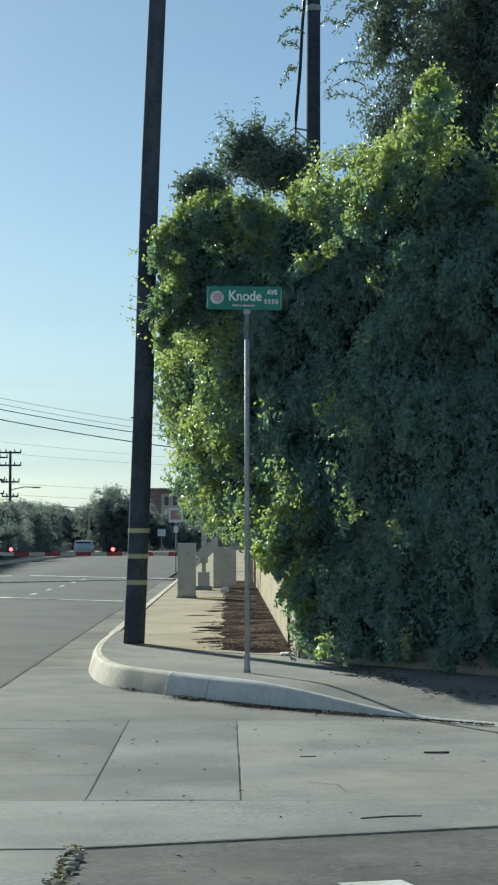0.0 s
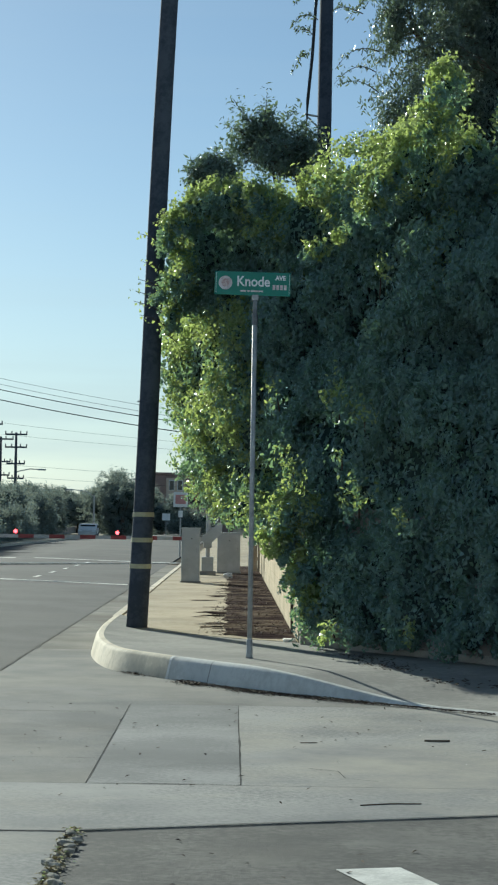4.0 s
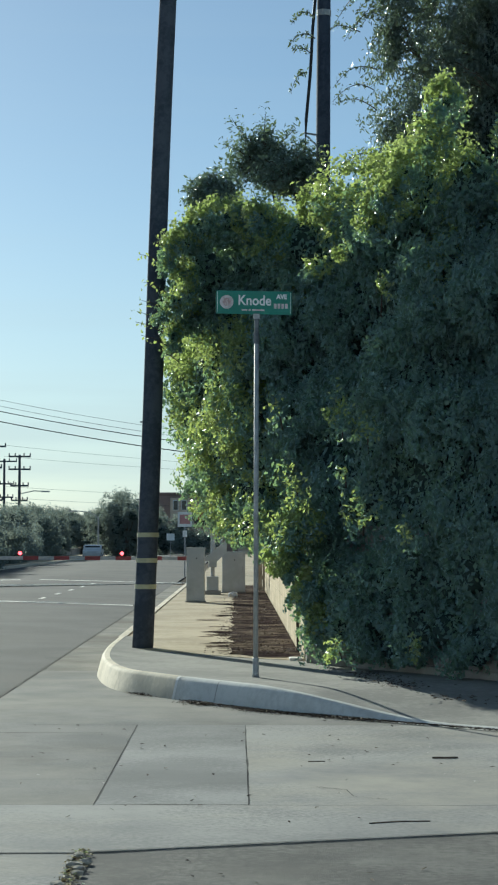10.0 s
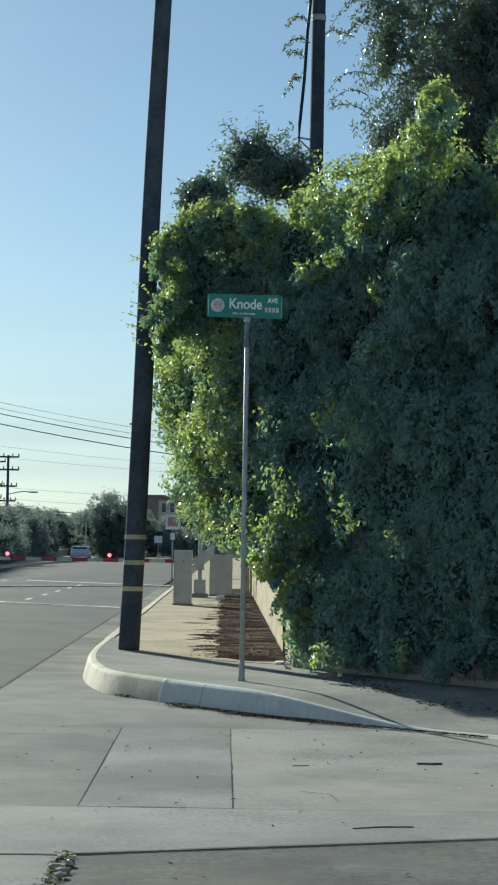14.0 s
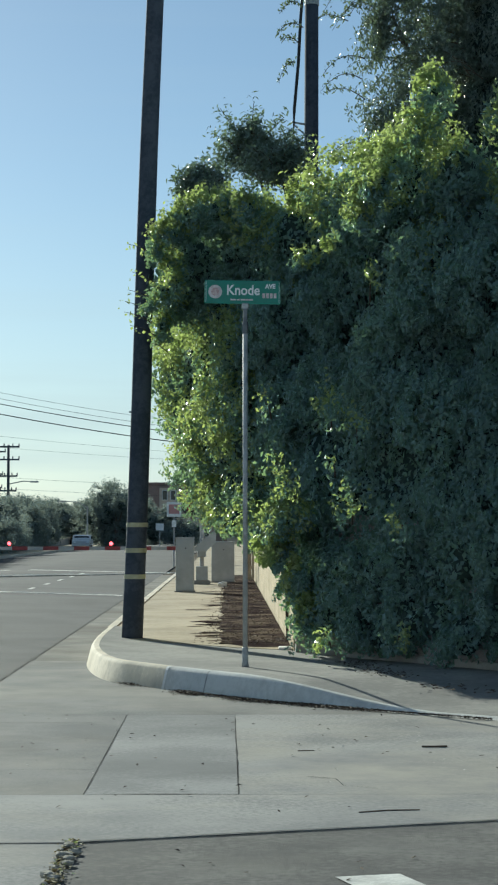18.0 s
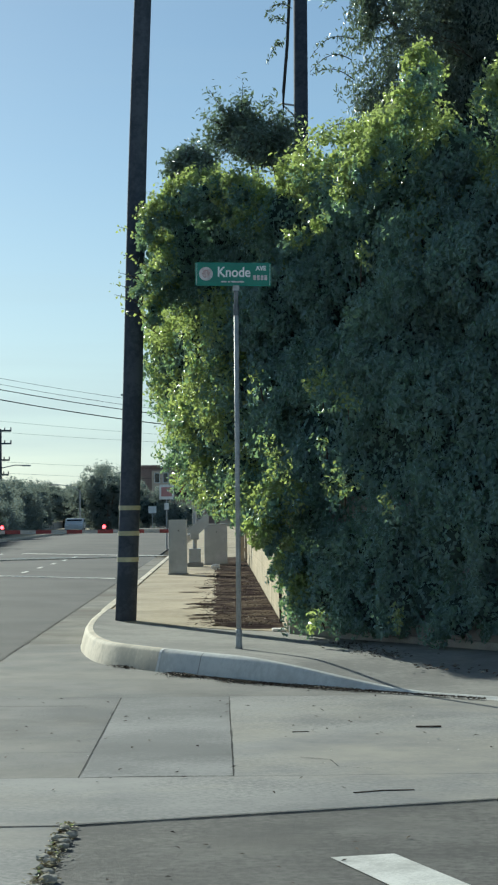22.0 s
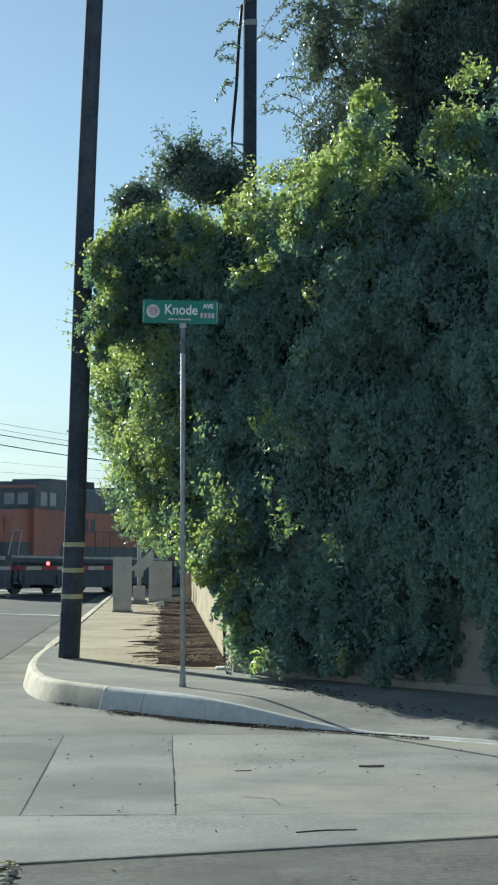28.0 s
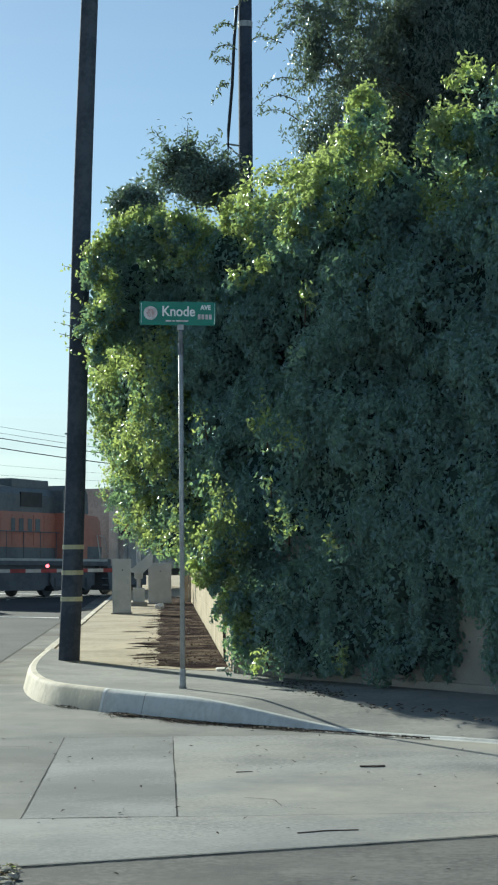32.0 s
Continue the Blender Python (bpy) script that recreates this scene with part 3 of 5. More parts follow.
slab(3.2, 9.0, 13.4, 18.5)
part("slab", prism(bmesh.new(), [(-2.58, 10.585), (-0.86, 10.63), (3.198, edge_y(3.198)), (3.198, 12.538), (-2.58, 12.538)], -0.2, 0.0, 0.002), "concrete", apron)
cut_slab(3.2, 9.0, 13.4)
slab(-2.58, -0.88, 4.5, 10.58)
slab(-2.58, -0.88, -2.0, 4.5)
part("joint_bed", boxed(-2.57, 8.9, -2.0, 23.0, -0.3, -0.014), "soil", apron, "dirt in the joints")
for i in range(17):
    slab(-2.58, -1.86, 25.5 + 3.0 * i, 28.5 + 3.0 * i, "gutter_slab", None, "gutter")
part("gutter_bed", boxed(-2.57, -1.9, 22.5, 76.5, -0.3, -0.008), "soil", apron)

def seam(pts, w, label, z):
    """A dark ragged seam along a line."""
    vs, fs = [], []
    n = 160
    for i in range(n + 1):
        t = i / n * (len(pts) - 1)
        j = min(int(t), len(pts) - 2)
        p = Vector(pts[j]).lerp(Vector(pts[j + 1]), t - j)
        d = (Vector(pts[j + 1]) - Vector(pts[j])).normalized()
        o = Vector((-d.y, d.x)) * w
        k = 0.35 + 0.65 * abs(noise.noise(Vector((p.x * 1.3, p.y * 1.3, 2.0)))) * 2
        a, b = p + o * k * 0.5, p - o * k * 0.5 + o * 0.3 * noise.noise(Vector((p.x * 3, p.y * 3, 9.0)))
        vs += [(a.x, a.y, z), (b.x, b.y, z)]
        if i:
            fs.append((2 * i - 2, 2 * i - 1, 2 * i + 1, 2 * i))
    tagged(raw("seam", vs, fs, "tar"), label, "pavement seam", kind="structure")


seam([(-2.6, 12.0), (-2.6, 66.0)], 0.055, "dark open seam between asphalt and gutter", 0.004)
seam([(-0.86, edge_y(-0.86)), (9.0, edge_y(9.0))], 0.03, "dark seam along the apron edge", 0.004)
seam([(-2.5, 10.58), (-0.86, 10.58)], 0.035, "dark cracked joint in the gutter", 0.004)
seam([(0.076, 12.54), (0.08, 14.2), (0.07, 16.0), (0.076, 17.6)], 0.012, "dark scored joint in the apron", 0.003)
seam([(-0.93, 12.54), (-0.925, 15.0), (-0.93, 17.9)], 0.011, "dark scored joint in the apron", 0.003)
seam([(-0.93, 12.54), (-0.4, 12.55), (0.076, 12.54)], 0.02, "dark scored joint in the apron", 0.003)
seam([(-2.55, 17.2), (-1.9, 17.22), (-1.2, 17.2)], 0.03, "thin joint across the gutter", 0.003)
seam([(-1.55, 13.85), (-1.2, 13.86), (-0.95, 13.85)], 0.014, "short thin joint scored in the apron", 0.003)
seam([(0.55, 13.45), (0.75, 13.3), (0.78, 12.95), (1.0, 12.8)], 0.02, "thin wandering crack in the apron", 0.004)

# ---- kerb and sidewalk round the corner ----
CORNER = [(-1.90, 30.0), (-1.89, 27.0), (-1.77, 24.4), (-1.45, 22.35), (-0.95, 21.3), (-0.25, 20.2), (0.33, 19.4), (0.88, 18.85), (1.39, 18.35), (1.88, 17.9), (2.6, 17.25), (3.5, 16.4), (5.5, 14.6)]


def glide(pts, n):
    """A smooth line through points."""
    out = []
    p = [Vector((2 * pts[0][0] - pts[1][0], 2 * pts[0][1] - pts[1][1]))] + [Vector(q) for q in pts] + [Vector((2 * pts[-1][0] - pts[-2][0], 2 * pts[-1][1] - pts[-2][1]))]
    for i in range(1, len(p) - 2):
        for k in range(n):
            t = k / n
            a, b, c, d = p[i - 1], p[i], p[i + 1], p[i + 2]
            out.append(0.5 * ((2 * b) + (c - a) * t + (2 * a - 5 * b + 4 * c - d) * t * t + (3 * b - a - 3 * c + d) * t ** 3))
    return out + [p[-2]]


def kerb_height(p):
    """The kerb falls away to a ramp along the side street."""
    t = min(1, max(0, (p.x - 0.0) / 1.95))
    return 0.243 * (1 - t * t * (3 - 2 * t) * 0.93)


line = glide(CORNER, 8)
inward = []
for i, p in enumerate(line):
    d = (line[min(i + 1, len(line) - 1)] - line[max(i - 1, 0)]).normalized()
    inward.append(Vector((-d.y, d.x)))
kerb = thing("kerb", pose(0, 0, 0), "pale concrete kerb curving round the corner to a ramp", "kerb", kind="structure")


def kerb_piece(i0, i1, mat="kerb"):
    bm = bmesh.new()
    rings = []
    for i in range(i0, i1 + 1):
        p, w, h = line[i], inward[i], kerb_height(line[i])
        prof = [(0.0, -0.15), (0.0, 0.0), (0.055, max(h - 0.035, 0.004)), (0.070, max(h - 0.014, 0.006)), (0.095, h), (0.16, h + 0.002), (0.16, -0.15)]
        rings.append([bm.verts.new((p.x + w.x * a, p.y + w.y * a, z)) for a, z in prof])
    for a, b in zip(rings, rings[1:]):
        for k in range(len(a) - 1):
            bm.faces.new((a[k], b[k], b[k + 1], a[k + 1]))
        for k in (0, 1, 4, 5, 6):
            bm.edges.get((a[k], b[k])).smooth = False
    for r in (rings[0], rings[-1][::-1]):
        for e in bm.faces.new(r).edges:
            e.smooth = False
    bmesh.ops.recalc_face_normals(bm, faces=bm.faces[:])
    part("kerb_stone", bm, mat, kerb, "", True)


# warm sunlit tone up to the joint, cool shaded tone beyond it
for a, b in ((0, 14), (14, 35), (35, 40), (40, 62), (62, 80), (80, 96)):
    kerb_piece(a, b, "kerb" if b < 36 else "kerb_shaded")
bm = bmesh.new()
rings = []
for f in (-0.14, 0.14):
    p, w = line[35] + (line[36] - line[35]) * f, inward[35]
    h = kerb_height(p)
    rings.append([bm.verts.new((p.x + w.x * a, p.y + w.y * a, z)) for a, z in ((-0.004, 0.0), (0.051, h - 0.034), (0.066, h - 0.011), (0.092, h + 0.003), (0.13, h + 0.004))])
for k in range(4):
    bm.faces.new((rings[0][k], rings[1][k], rings[1][k + 1], rings[0][k + 1]))
part("joint_mortar", bm, "paper", kerb, "pale mortar joint")
bm = bmesh.new()
rings = []
for f in (-0.03, 0.03):
    p, w = line[40] + (line[41] - line[40]) * f, inward[40]
    h = kerb_height(p)
    rings.append([bm.verts.new((p.x + w.x * a, p.y + w.y * a, z)) for a, z in ((-0.003, 0.0), (0.052, h - 0.034), (0.067, h - 0.012), (0.093, h + 0.002), (0.16, h + 0.004))])
for k in range(4):
    bm.faces.new((rings[0][k], rings[1][k], rings[1][k + 1], rings[0][k + 1]))
part("joint_crack", bm, "gutter", kerb, "thin dark joint")
for i in range(15):
    y0 = 30.0 + 3.0 * i
    bm = bmesh.new()
    side_prism(bm, [(y0 + 0.004, -0.15), (y0 + 2.996, -0.15), (y0 + 2.996, 0.225), (y0 + 0.004, 0.225)], -1.9, -1.74)
    for v in bm.verts:
        v.co.x, v.co.y = v.co.y, v.co.x
        if v.co.z > 0.1 and v.co.x < -1.85:
            v.co.x += 0.04
    bmesh.ops.recalc_face_normals(bm, faces=bm.faces[:])
    part("kerb_stone", bm, "kerb", kerb)

# back of the corner sidewalk: the foot of the walls
BACK = [(-0.34, 30.0), (-0.34, 27.3), (0.1, 25.75), (0.9, 24.3), (1.35, 23.2), (1.75, 22.6), (2.2, 22.0), (2.6, 21.35), (2.95, 20.8), (3.3, 20.25), (3.75, 19.55), (4.4, 18.5), (6.2, 15.6)]
back = glide(BACK, 8)
verts, faces = [], []
NW = 7
for i, p in enumerate(line):
    w = inward[i]
    a = Vector((p.x + w.x * 0.162, p.y + w.y * 0.162))
    h = kerb_height(p)
    for k in range(NW):
        t = k / (NW - 1)
        q = a.lerp(back[i], t)
        verts.append((q.x, q.y, h + (0.2 - h) * min(1, t * (4 if h > 0.2 else 1.25))))
for i in range(len(line) - 1):
    for k in range(NW - 1):
        faces.append((i * NW + k, (i + 1) * NW + k, (i + 1) * NW + k + 1, i * NW + k + 1))
tagged(raw("pavement_corner", verts, faces, "walk_corner", smooth=True), "smooth worn concrete corner sidewalk sloping to a ramp", "sidewalk", kind="structure")

side = thing("pavement_main", pose(0, 0, 0), "sandy concrete sidewalk between kerb and planting strip", "sidewalk", kind="structure")
for i in range(26):
    y0 = 27.2 + 1.5 * i
    slab(-1.74, 0.02, y0, y0 + 1.5, "slab", side, "walk", 0.204, 0.12)
part("slab", prism(bmesh.new(), [(-1.7, 27.19), (-1.5, 27.05), (-0.9, 26.3), (-0.3, 25.5), (0.1, 25.0), (0.84, 24.45), (0.84, 25.2), (0.02, 26.2), (0.02, 27.19)], 0.15, 0.2065), "walk", side)
part("bed", boxed(-1.73, 0.0, 27.2, 66, 0.0, 0.17), "soil", side)

strip = raw("planting_strip", [(-0.10 + 0.93 * (i / 8) + (0.17 * noise.noise(Vector((j * 0.9, 1, 7))) if i == 0 else 0), 25.0 + 41.5 * (j / 60) + max(0, 0.9 - 0.25 * i - 0.9 * j), 0.2125 + 0.005 * noise.noise(Vector((i * 0.9, j * 0.8, 3)))) for j in range(61) for i in range(9)],
            [(j * 9 + i, j * 9 + i + 1, (j + 1) * 9 + i + 1, (j + 1) * 9 + i) for j in range(60) for i in range(8)], "soil", smooth=True)
tagged(strip, "bare brown soil strip strewn with dry leaves", "planting strip", kind="structure")

# added wall behind the camera, never in view, to fill the hedge's shade
tagged(obj("bounce_wall", boxed(-16, 40, -12.3, -12, -0.05, 7.0), "bounce_grey"), "added unseen pale wall bouncing light onto the hedge", "wall", kind="structure")

# ---- walls under the hedge ----
wall_side = thing("wall_side", pose(0, 0, 0), "grey stucco garden wall overgrown by the hedge", "wall", kind="structure")
A, B = Vector((0.95, 24.1)), Vector((4.6, 18.3))
d = (B - A).normalized()
nrm = Vector((-d.y, d.x))
part("wall_body", prism(bmesh.new(), [(A.x, A.y), (B.x, B.y), (B.x + nrm.x * 0.2, B.y + nrm.y * 0.2), (A.x + nrm.x * 0.2, A.y + nrm.y * 0.2)], 0.0, 1.9), "stucco", wall_side)
part("wall_foot", prism(bmesh.new(), [(A.x - nrm.x * 0.06, A.y - nrm.y * 0.06), (B.x - nrm.x * 0.06, B.y - nrm.y * 0.06), (B.x - nrm.x * 0.003, B.y - nrm.y * 0.003), (A.x - nrm.x * 0.003, A.y - nrm.y * 0.003)], 0.0, 0.29, 0.01), "stucco", wall_side, "low concrete footing")
part("corner_pier", boxed(0.86, 1.12, 24.02, 24.34, 0.0, 1.95, 0.01), "stucco", wall_side, "stucco corner pier")
wall_main = thing("wall_main", pose(0, 0, 0), "sunlit cream block wall beside the planting strip", "wall", kind="structure")
for r in range(9):
    for c in range(22):
        y0 = 24.35 + 1.6 * c - (0.8 if r % 2 else 0.0)
        y0, y1 = max(y0, 24.35), y0 + 1.6
        part("block", boxed(0.84, 1.04, y0 + 0.004, y1 - 0.004, 0.1 + 0.2 * r + 0.003, 0.3 + 0.2 * r - 0.003), "cream", wall_main)
part("mortar", boxed(0.846, 1.034, 24.36, 59.5, 0.05, 1.88), "stucco", wall_main)

fence = thing("wooden_fence", pose(0.62, 60.2, 0.2), "weathered wooden board fence at the end of the wall", "fence")
for i in range(8):
    part("board", boxed(0.16 * i, 0.16 * i + 0.145, 0, 0.02, 0.0, 1.75 + 0.03 * (i % 3)), "board", fence)
for z in (0.35, 1.4):
    part("fence_rail", boxed(0, 1.28, 0.022, 0.06, z, z + 0.09), "board", fence)


# ---- hedge ----
# x, y, z of each bulge and its half sizes
LEFT = [(-0.78, 25.8, 5.72, 0.26, 0.4, 0.18), (-0.44, 25.7, 5.94, 0.32, 0.45, 0.20), (-0.96, 25.8, 5.52, 0.10, 0.3, 0.18), (-0.1, 25.4, 5.98, 0.34, 0.45, 0.22), (-0.74, 25.9, 5.33, 0.17, 0.3, 0.15),
        (-0.84, 25.9, 4.97, 0.16, 0.3, 0.08), (-0.66, 25.5, 5.0, 0.06, 0.15, 0.2), (-1.02, 25.8, 4.72, 0.08, 0.2, 0.06), (-0.90, 26.4, 4.5, 0.06, 0.2, 0.2), (-0.78, 26.6, 4.72, 0.14, 0.3, 0.14), (0.3, 25.3, 5.92, 0.34, 0.4, 0.26)]
RECESS = [(-0.3, 26.9, 5.3, 0.46, 0.6, 0.62), (-0.66, 27.0, 5.5, 0.28, 0.5, 0.42), (0.21, 26.2, 5.5, 0.44, 0.55, 0.5), (0.05, 26.6, 4.8, 0.5, 0.6, 0.5), (0.55, 25.9, 5.3, 0.4, 0.5, 0.6)]
FACE = [(0.6, 26.6, 3.2, 0.45, 0.8, 1.3), (0.6, 28.5, 3.2, 0.6, 2.5, 1.5)]
for z, xa, xb, ya, yb, rz in ((4.05, 0.12, -0.76, 25.4, 29.6, 0.62), (4.5, 0.05, -0.80, 26.8, 30.6, 0.45), (3.45, 0.2, -0.64, 25.4, 29.6, 0.55), (2.85, 0.26, -0.48, 25.6, 29.5, 0.55), (2.3, 0.34, -0.24, 26.0, 29.5, 0.42)):
    for i in range(7):
        t = i / 6
        FACE.append((xa + (xb - xa) * t + rng.uniform(-0.04, 0.04), ya + (yb - ya) * t, z + rng.uniform(-0.08, 0.08) + 0.12 * t, 0.38, 0.62, rz))
UPPER = [(1.05, 24.6, 5.5, 0.65, 0.8, 0.6), (1.65, 23.8, 5.65, 0.62, 0.7, 0.7), (2.2, 23.0, 5.8, 0.42, 0.6, 0.7), (2.8, 22.4, 4.9, 0.6, 0.6, 0.8), (3.5, 21.2, 5.35, 0.55, 0.7, 0.8), (4.2, 20.3, 5.6, 0.7, 0.8, 0.9),
         (2.62, 21.6, 5.8, 0.32, 0.4, 0.38), (3.32, 20.6, 6.15, 0.32, 0.4, 0.38), (3.75, 20.0, 6.2, 0.4, 0.45, 0.42)]
FRONT = []
for i in range(16):
    t = i / 15
    x, y = 0.80 + 3.75 * t, 25.3 - 5.85 * t
    for z in (3.5, 4.6):
        FRONT.append((x + rng.uniform(-0.08, 0.08), y + rng.uniform(-0.12, 0.16), z + rng.uniform(-0.2, 0.2), rng.uniform(0.55, 0.7), rng.uniform(0.6, 0.72), rng.uniform(0.8, 1.05) + 0.3 * t))
    if i > 1:
        FRONT.append((x, 24.42 - 1.589 * (x - 0.95) + rng.uniform(-0.05, 0.05), 2.3 + rng.uniform(-0.15, 0.15), 0.55, rng.uniform(0.42, 0.5), rng.uniform(1.0, 1.3)))
SPRIGS = [(1.21, 22.66, 3.15, 0.15, 0.12, 0.22), (1.5, 22.22, 2.94, 0.05, 0.05, 0.08), (0.48, 23.75, 3.28, 0.1, 0.08, 0.1), (0.56, 23.63, 2.56, 0.07, 0.06, 0.09), (0.68, 23.46, 2.36, 0.08, 0.06, 0.1),
          (0.77, 23.32, 2.19, 0.1, 0.08, 0.08), (1.25, 22.6, 2.5, 0.07, 0.06, 0.12), (1.45, 22.3, 1.95, 0.1, 0.08, 0.12), (1.38, 22.4, 2.22, 0.07, 0.06, 0.07), (1.97, 21.5, 1.76, 0.07, 0.06, 0.14),
          (1.19, 22.7, 0.38, 0.13, 0.12, 0.1), (1.94, 21.56, 0.48, 0.09, 0.08, 0.1), (1.65, 22.0, 4.64, 0.05, 0.05, 0.09)]
CREST = [(1.79, 21.95, 5.85, 0.2, 0.2, 0.24), (1.56, 22.3, 5.5, 0.24, 0.2, 0.24), (1.32, 22.65, 5.22, 0.2, 0.2, 0.16), (1.0, 23.1, 5.12, 0.14, 0.14, 0.1), (1.65, 22.3, 5.8, 0.2, 0.2, 0.2), (0.3, 24.3, 5.95, 0.2, 0.2, 0.28), (0.28, 24.2, 5.5, 0.14, 0.14, 0.25),
         (1.9, 21.9, 6.1, 0.2, 0.2, 0.25), (2.13, 21.5, 6.4, 0.22, 0.2, 0.3), (2.31, 21.2, 6.72, 0.2, 0.2, 0.3), (3.08, 20.2, 6.35, 0.22, 0.22, 0.28), (3.25, 19.9, 6.75, 0.26, 0.24, 0.26), (3.6, 19.4, 6.6, 0.26, 0.24, 0.26), (3.4, 19.7, 6.3, 0.3, 0.24, 0.25)]
LOBE = [(0.45, 24.3, 1.78, 0.2, 0.3, 0.2), (0.74, 23.75, 1.85, 0.28, 0.32, 0.22), (0.58, 24.0, 1.45, 0.2, 0.3, 0.26), (0.76, 23.95, 1.1, 0.15, 0.25, 0.25), (0.92, 23.75, 0.72, 0.12, 0.16, 0.25), (0.72, 24.9, 1.8, 0.25, 0.6, 0.3), (0.78, 25.9, 1.85, 0.24, 0.8, 0.3)]
LOW = [(1.25, 23.75, 1.55, 0.32, 0.3, 0.6), (1.0, 23.75, 1.0, 0.22, 0.25, 0.5)]
for i in range(13):
    t = i / 12
    x = 1.3 + 3.2 * t
    if 0.52 < t < 0.70:
        continue
    for z in (0.62, 1.25):
        LOW.append((x + rng.uniform(-0.08, 0.08), 23.7 - 1.589 * (x - 0.95) + rng.uniform(-0.08, 0.08), z + rng.uniform(-0.1, 0.12) + 0.1 * t, rng.uniform(0.26, 0.36), rng.uniform(0.22, 0.3), rng.uniform(0.34, 0.44)))
SPRIGS = [(a * 0.955, b - 1.1, 1.7 + (c - 1.7) * 0.955, d * 0.75, e * 0.75, f * 0.75) for a, b, c, d, e, f in SPRIGS]
LOBE = [(a * 0.975 + 0.07, b - (0.7 if b < 24.5 else 0.2), c, d, e, f) for a, b, c, d, e, f in LOBE]
CREST = [(a * k, b * k, 1.7 + (c - 1.82) * k, d * 0.8, e * 0.8, f * 0.7) for (a, b, c, d, e, f), k in zip(CREST, [0.963] * 5 + [1.0] * 99)]
FACE += [(0.16, 26.4, 1.86, 0.22, 0.4, 0.3), (-0.02, 27.3, 1.92, 0.2, 0.45, 0.28), (0.3, 25.8, 1.82, 0.22, 0.4, 0.32), (0.42, 25.2, 1.7, 0.2, 0.4, 0.3)]
hedge = thing("hedge", pose(0, 0, 0), "tall overgrown glossy green hedge spilling over a garden wall", "hedge")
# front, lower and recess leaves use only the shade-coloured copy
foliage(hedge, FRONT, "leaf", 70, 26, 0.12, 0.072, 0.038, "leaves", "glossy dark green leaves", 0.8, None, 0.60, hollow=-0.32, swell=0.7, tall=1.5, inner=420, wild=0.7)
foliage(hedge, UPPER, "leaf", 60, 26, 0.12, 0.072, 0.038, "upper_leaves", "glossy leaves along the top", 0.4, "leaf_sunny", 0.66, share=0.85, hollow=-0.3, swell=0.35, tall=1.4)
foliage(hedge, CREST, "leaf", 90, 26, 0.10, 0.072, 0.039, "crest_leaves", "sunlit clusters on the crest", 0.4, "leaf_sunny", 0.3, share=1.0, hollow=-0.5, swell=0.1, tall=1.4)
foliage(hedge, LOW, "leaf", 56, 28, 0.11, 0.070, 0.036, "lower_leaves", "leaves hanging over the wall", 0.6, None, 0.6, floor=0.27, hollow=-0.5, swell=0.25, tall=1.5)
foliage(hedge, LOBE, "leaf", 90, 30, 0.10, 0.072, 0.039, "corner_leaves", "sunlit leaves over the wall corner", 0.5, "leaf_sunny", 0.35, share=1.2, floor=0.3, fill=0.22, swell=0.1, tall=1.3, inner=120)
foliage(hedge, SPRIGS, "leaf", 90, 12, 0.10, 0.072, 0.039, "sprig_leaves", "sunlit sprigs standing out of the hedge", 0.5, "leaf_sunny", 0, share=0.85, floor=0.24, tall=1.9)
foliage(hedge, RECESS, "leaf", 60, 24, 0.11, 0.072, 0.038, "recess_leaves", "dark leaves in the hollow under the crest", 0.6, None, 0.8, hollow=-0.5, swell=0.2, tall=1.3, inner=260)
foliage(hedge, LEFT, "leaf", 100, 20, 0.10, 0.072, 0.039, "outer_leaves", "sunlit glossy leaves over the sidewalk", 0.4, "leaf_sunny", 0.5, fill=0.08, share=0.8, hollow=-0.5, swell=0.15, tall=1.2, inner=200)
foliage(hedge, FACE, "leaf", 60, 16, 0.12, 0.072, 0.039, "face_leaves", "sunlit leaves hanging beside the sidewalk", 0.4, "leaf_sunny", 0.5, fill=0.2, share=0.95, hollow=-0.35, swell=0.25, tall=1.3, inner=160)
for x, y, z, *_ in SPRIGS:
    part("shoot", tubed([(x + 0.12, y + 1.8, z - 0.15), (x + 0.06, y + 0.9, z + 0.02), (x, y, z)], [0.012, 0.008, 0.004], 5), "bark", hedge, "thin woody shoot")
got = []
for x, z, ln in ((-1.37, 5.58, 0.34), (-1.31, 5.2, 0.3), (-1.37, 4.96, 0.34), (-1.40, 4.80, 0.3), (-1.42, 4.66, 0.36), (-1.34, 4.48, 0.34), (-1.08, 4.25, 0.25), (-1.2, 5.75, 0.25), (-0.95, 6.05, 0.3), (-0.62, 6.25, 0.3)):
    tip = Vector((x + 0.03, 25.75, z))
    root = tip + Vector((ln, 0.2, -0.12))
    part("shoot", tubed([tuple(root), tuple(root.lerp(tip, 0.5) + Vector((0, 0, 0.03))), tuple(tip)], [0.007, 0.005, 0.003], 5), "bark", hedge, "thin woody shoot")
    for k in range(9):
        f = 0.25 + 0.8 * k / 8
        got.append((np.array(root.lerp(tip, f)) + rng.normal(0, 0.03, 3), rng.normal(0, 1, 3) + [-0.5, 0, 0.6]))
leaf_mesh("shoot_leaves", np.array([p for p, q in got]), unit(np.array([q for p, q in got])), 0.072, 0.039, "leaf_sunny", hedge, "sunlit-coloured leaves on shoots over the sidewalk", 0.2)
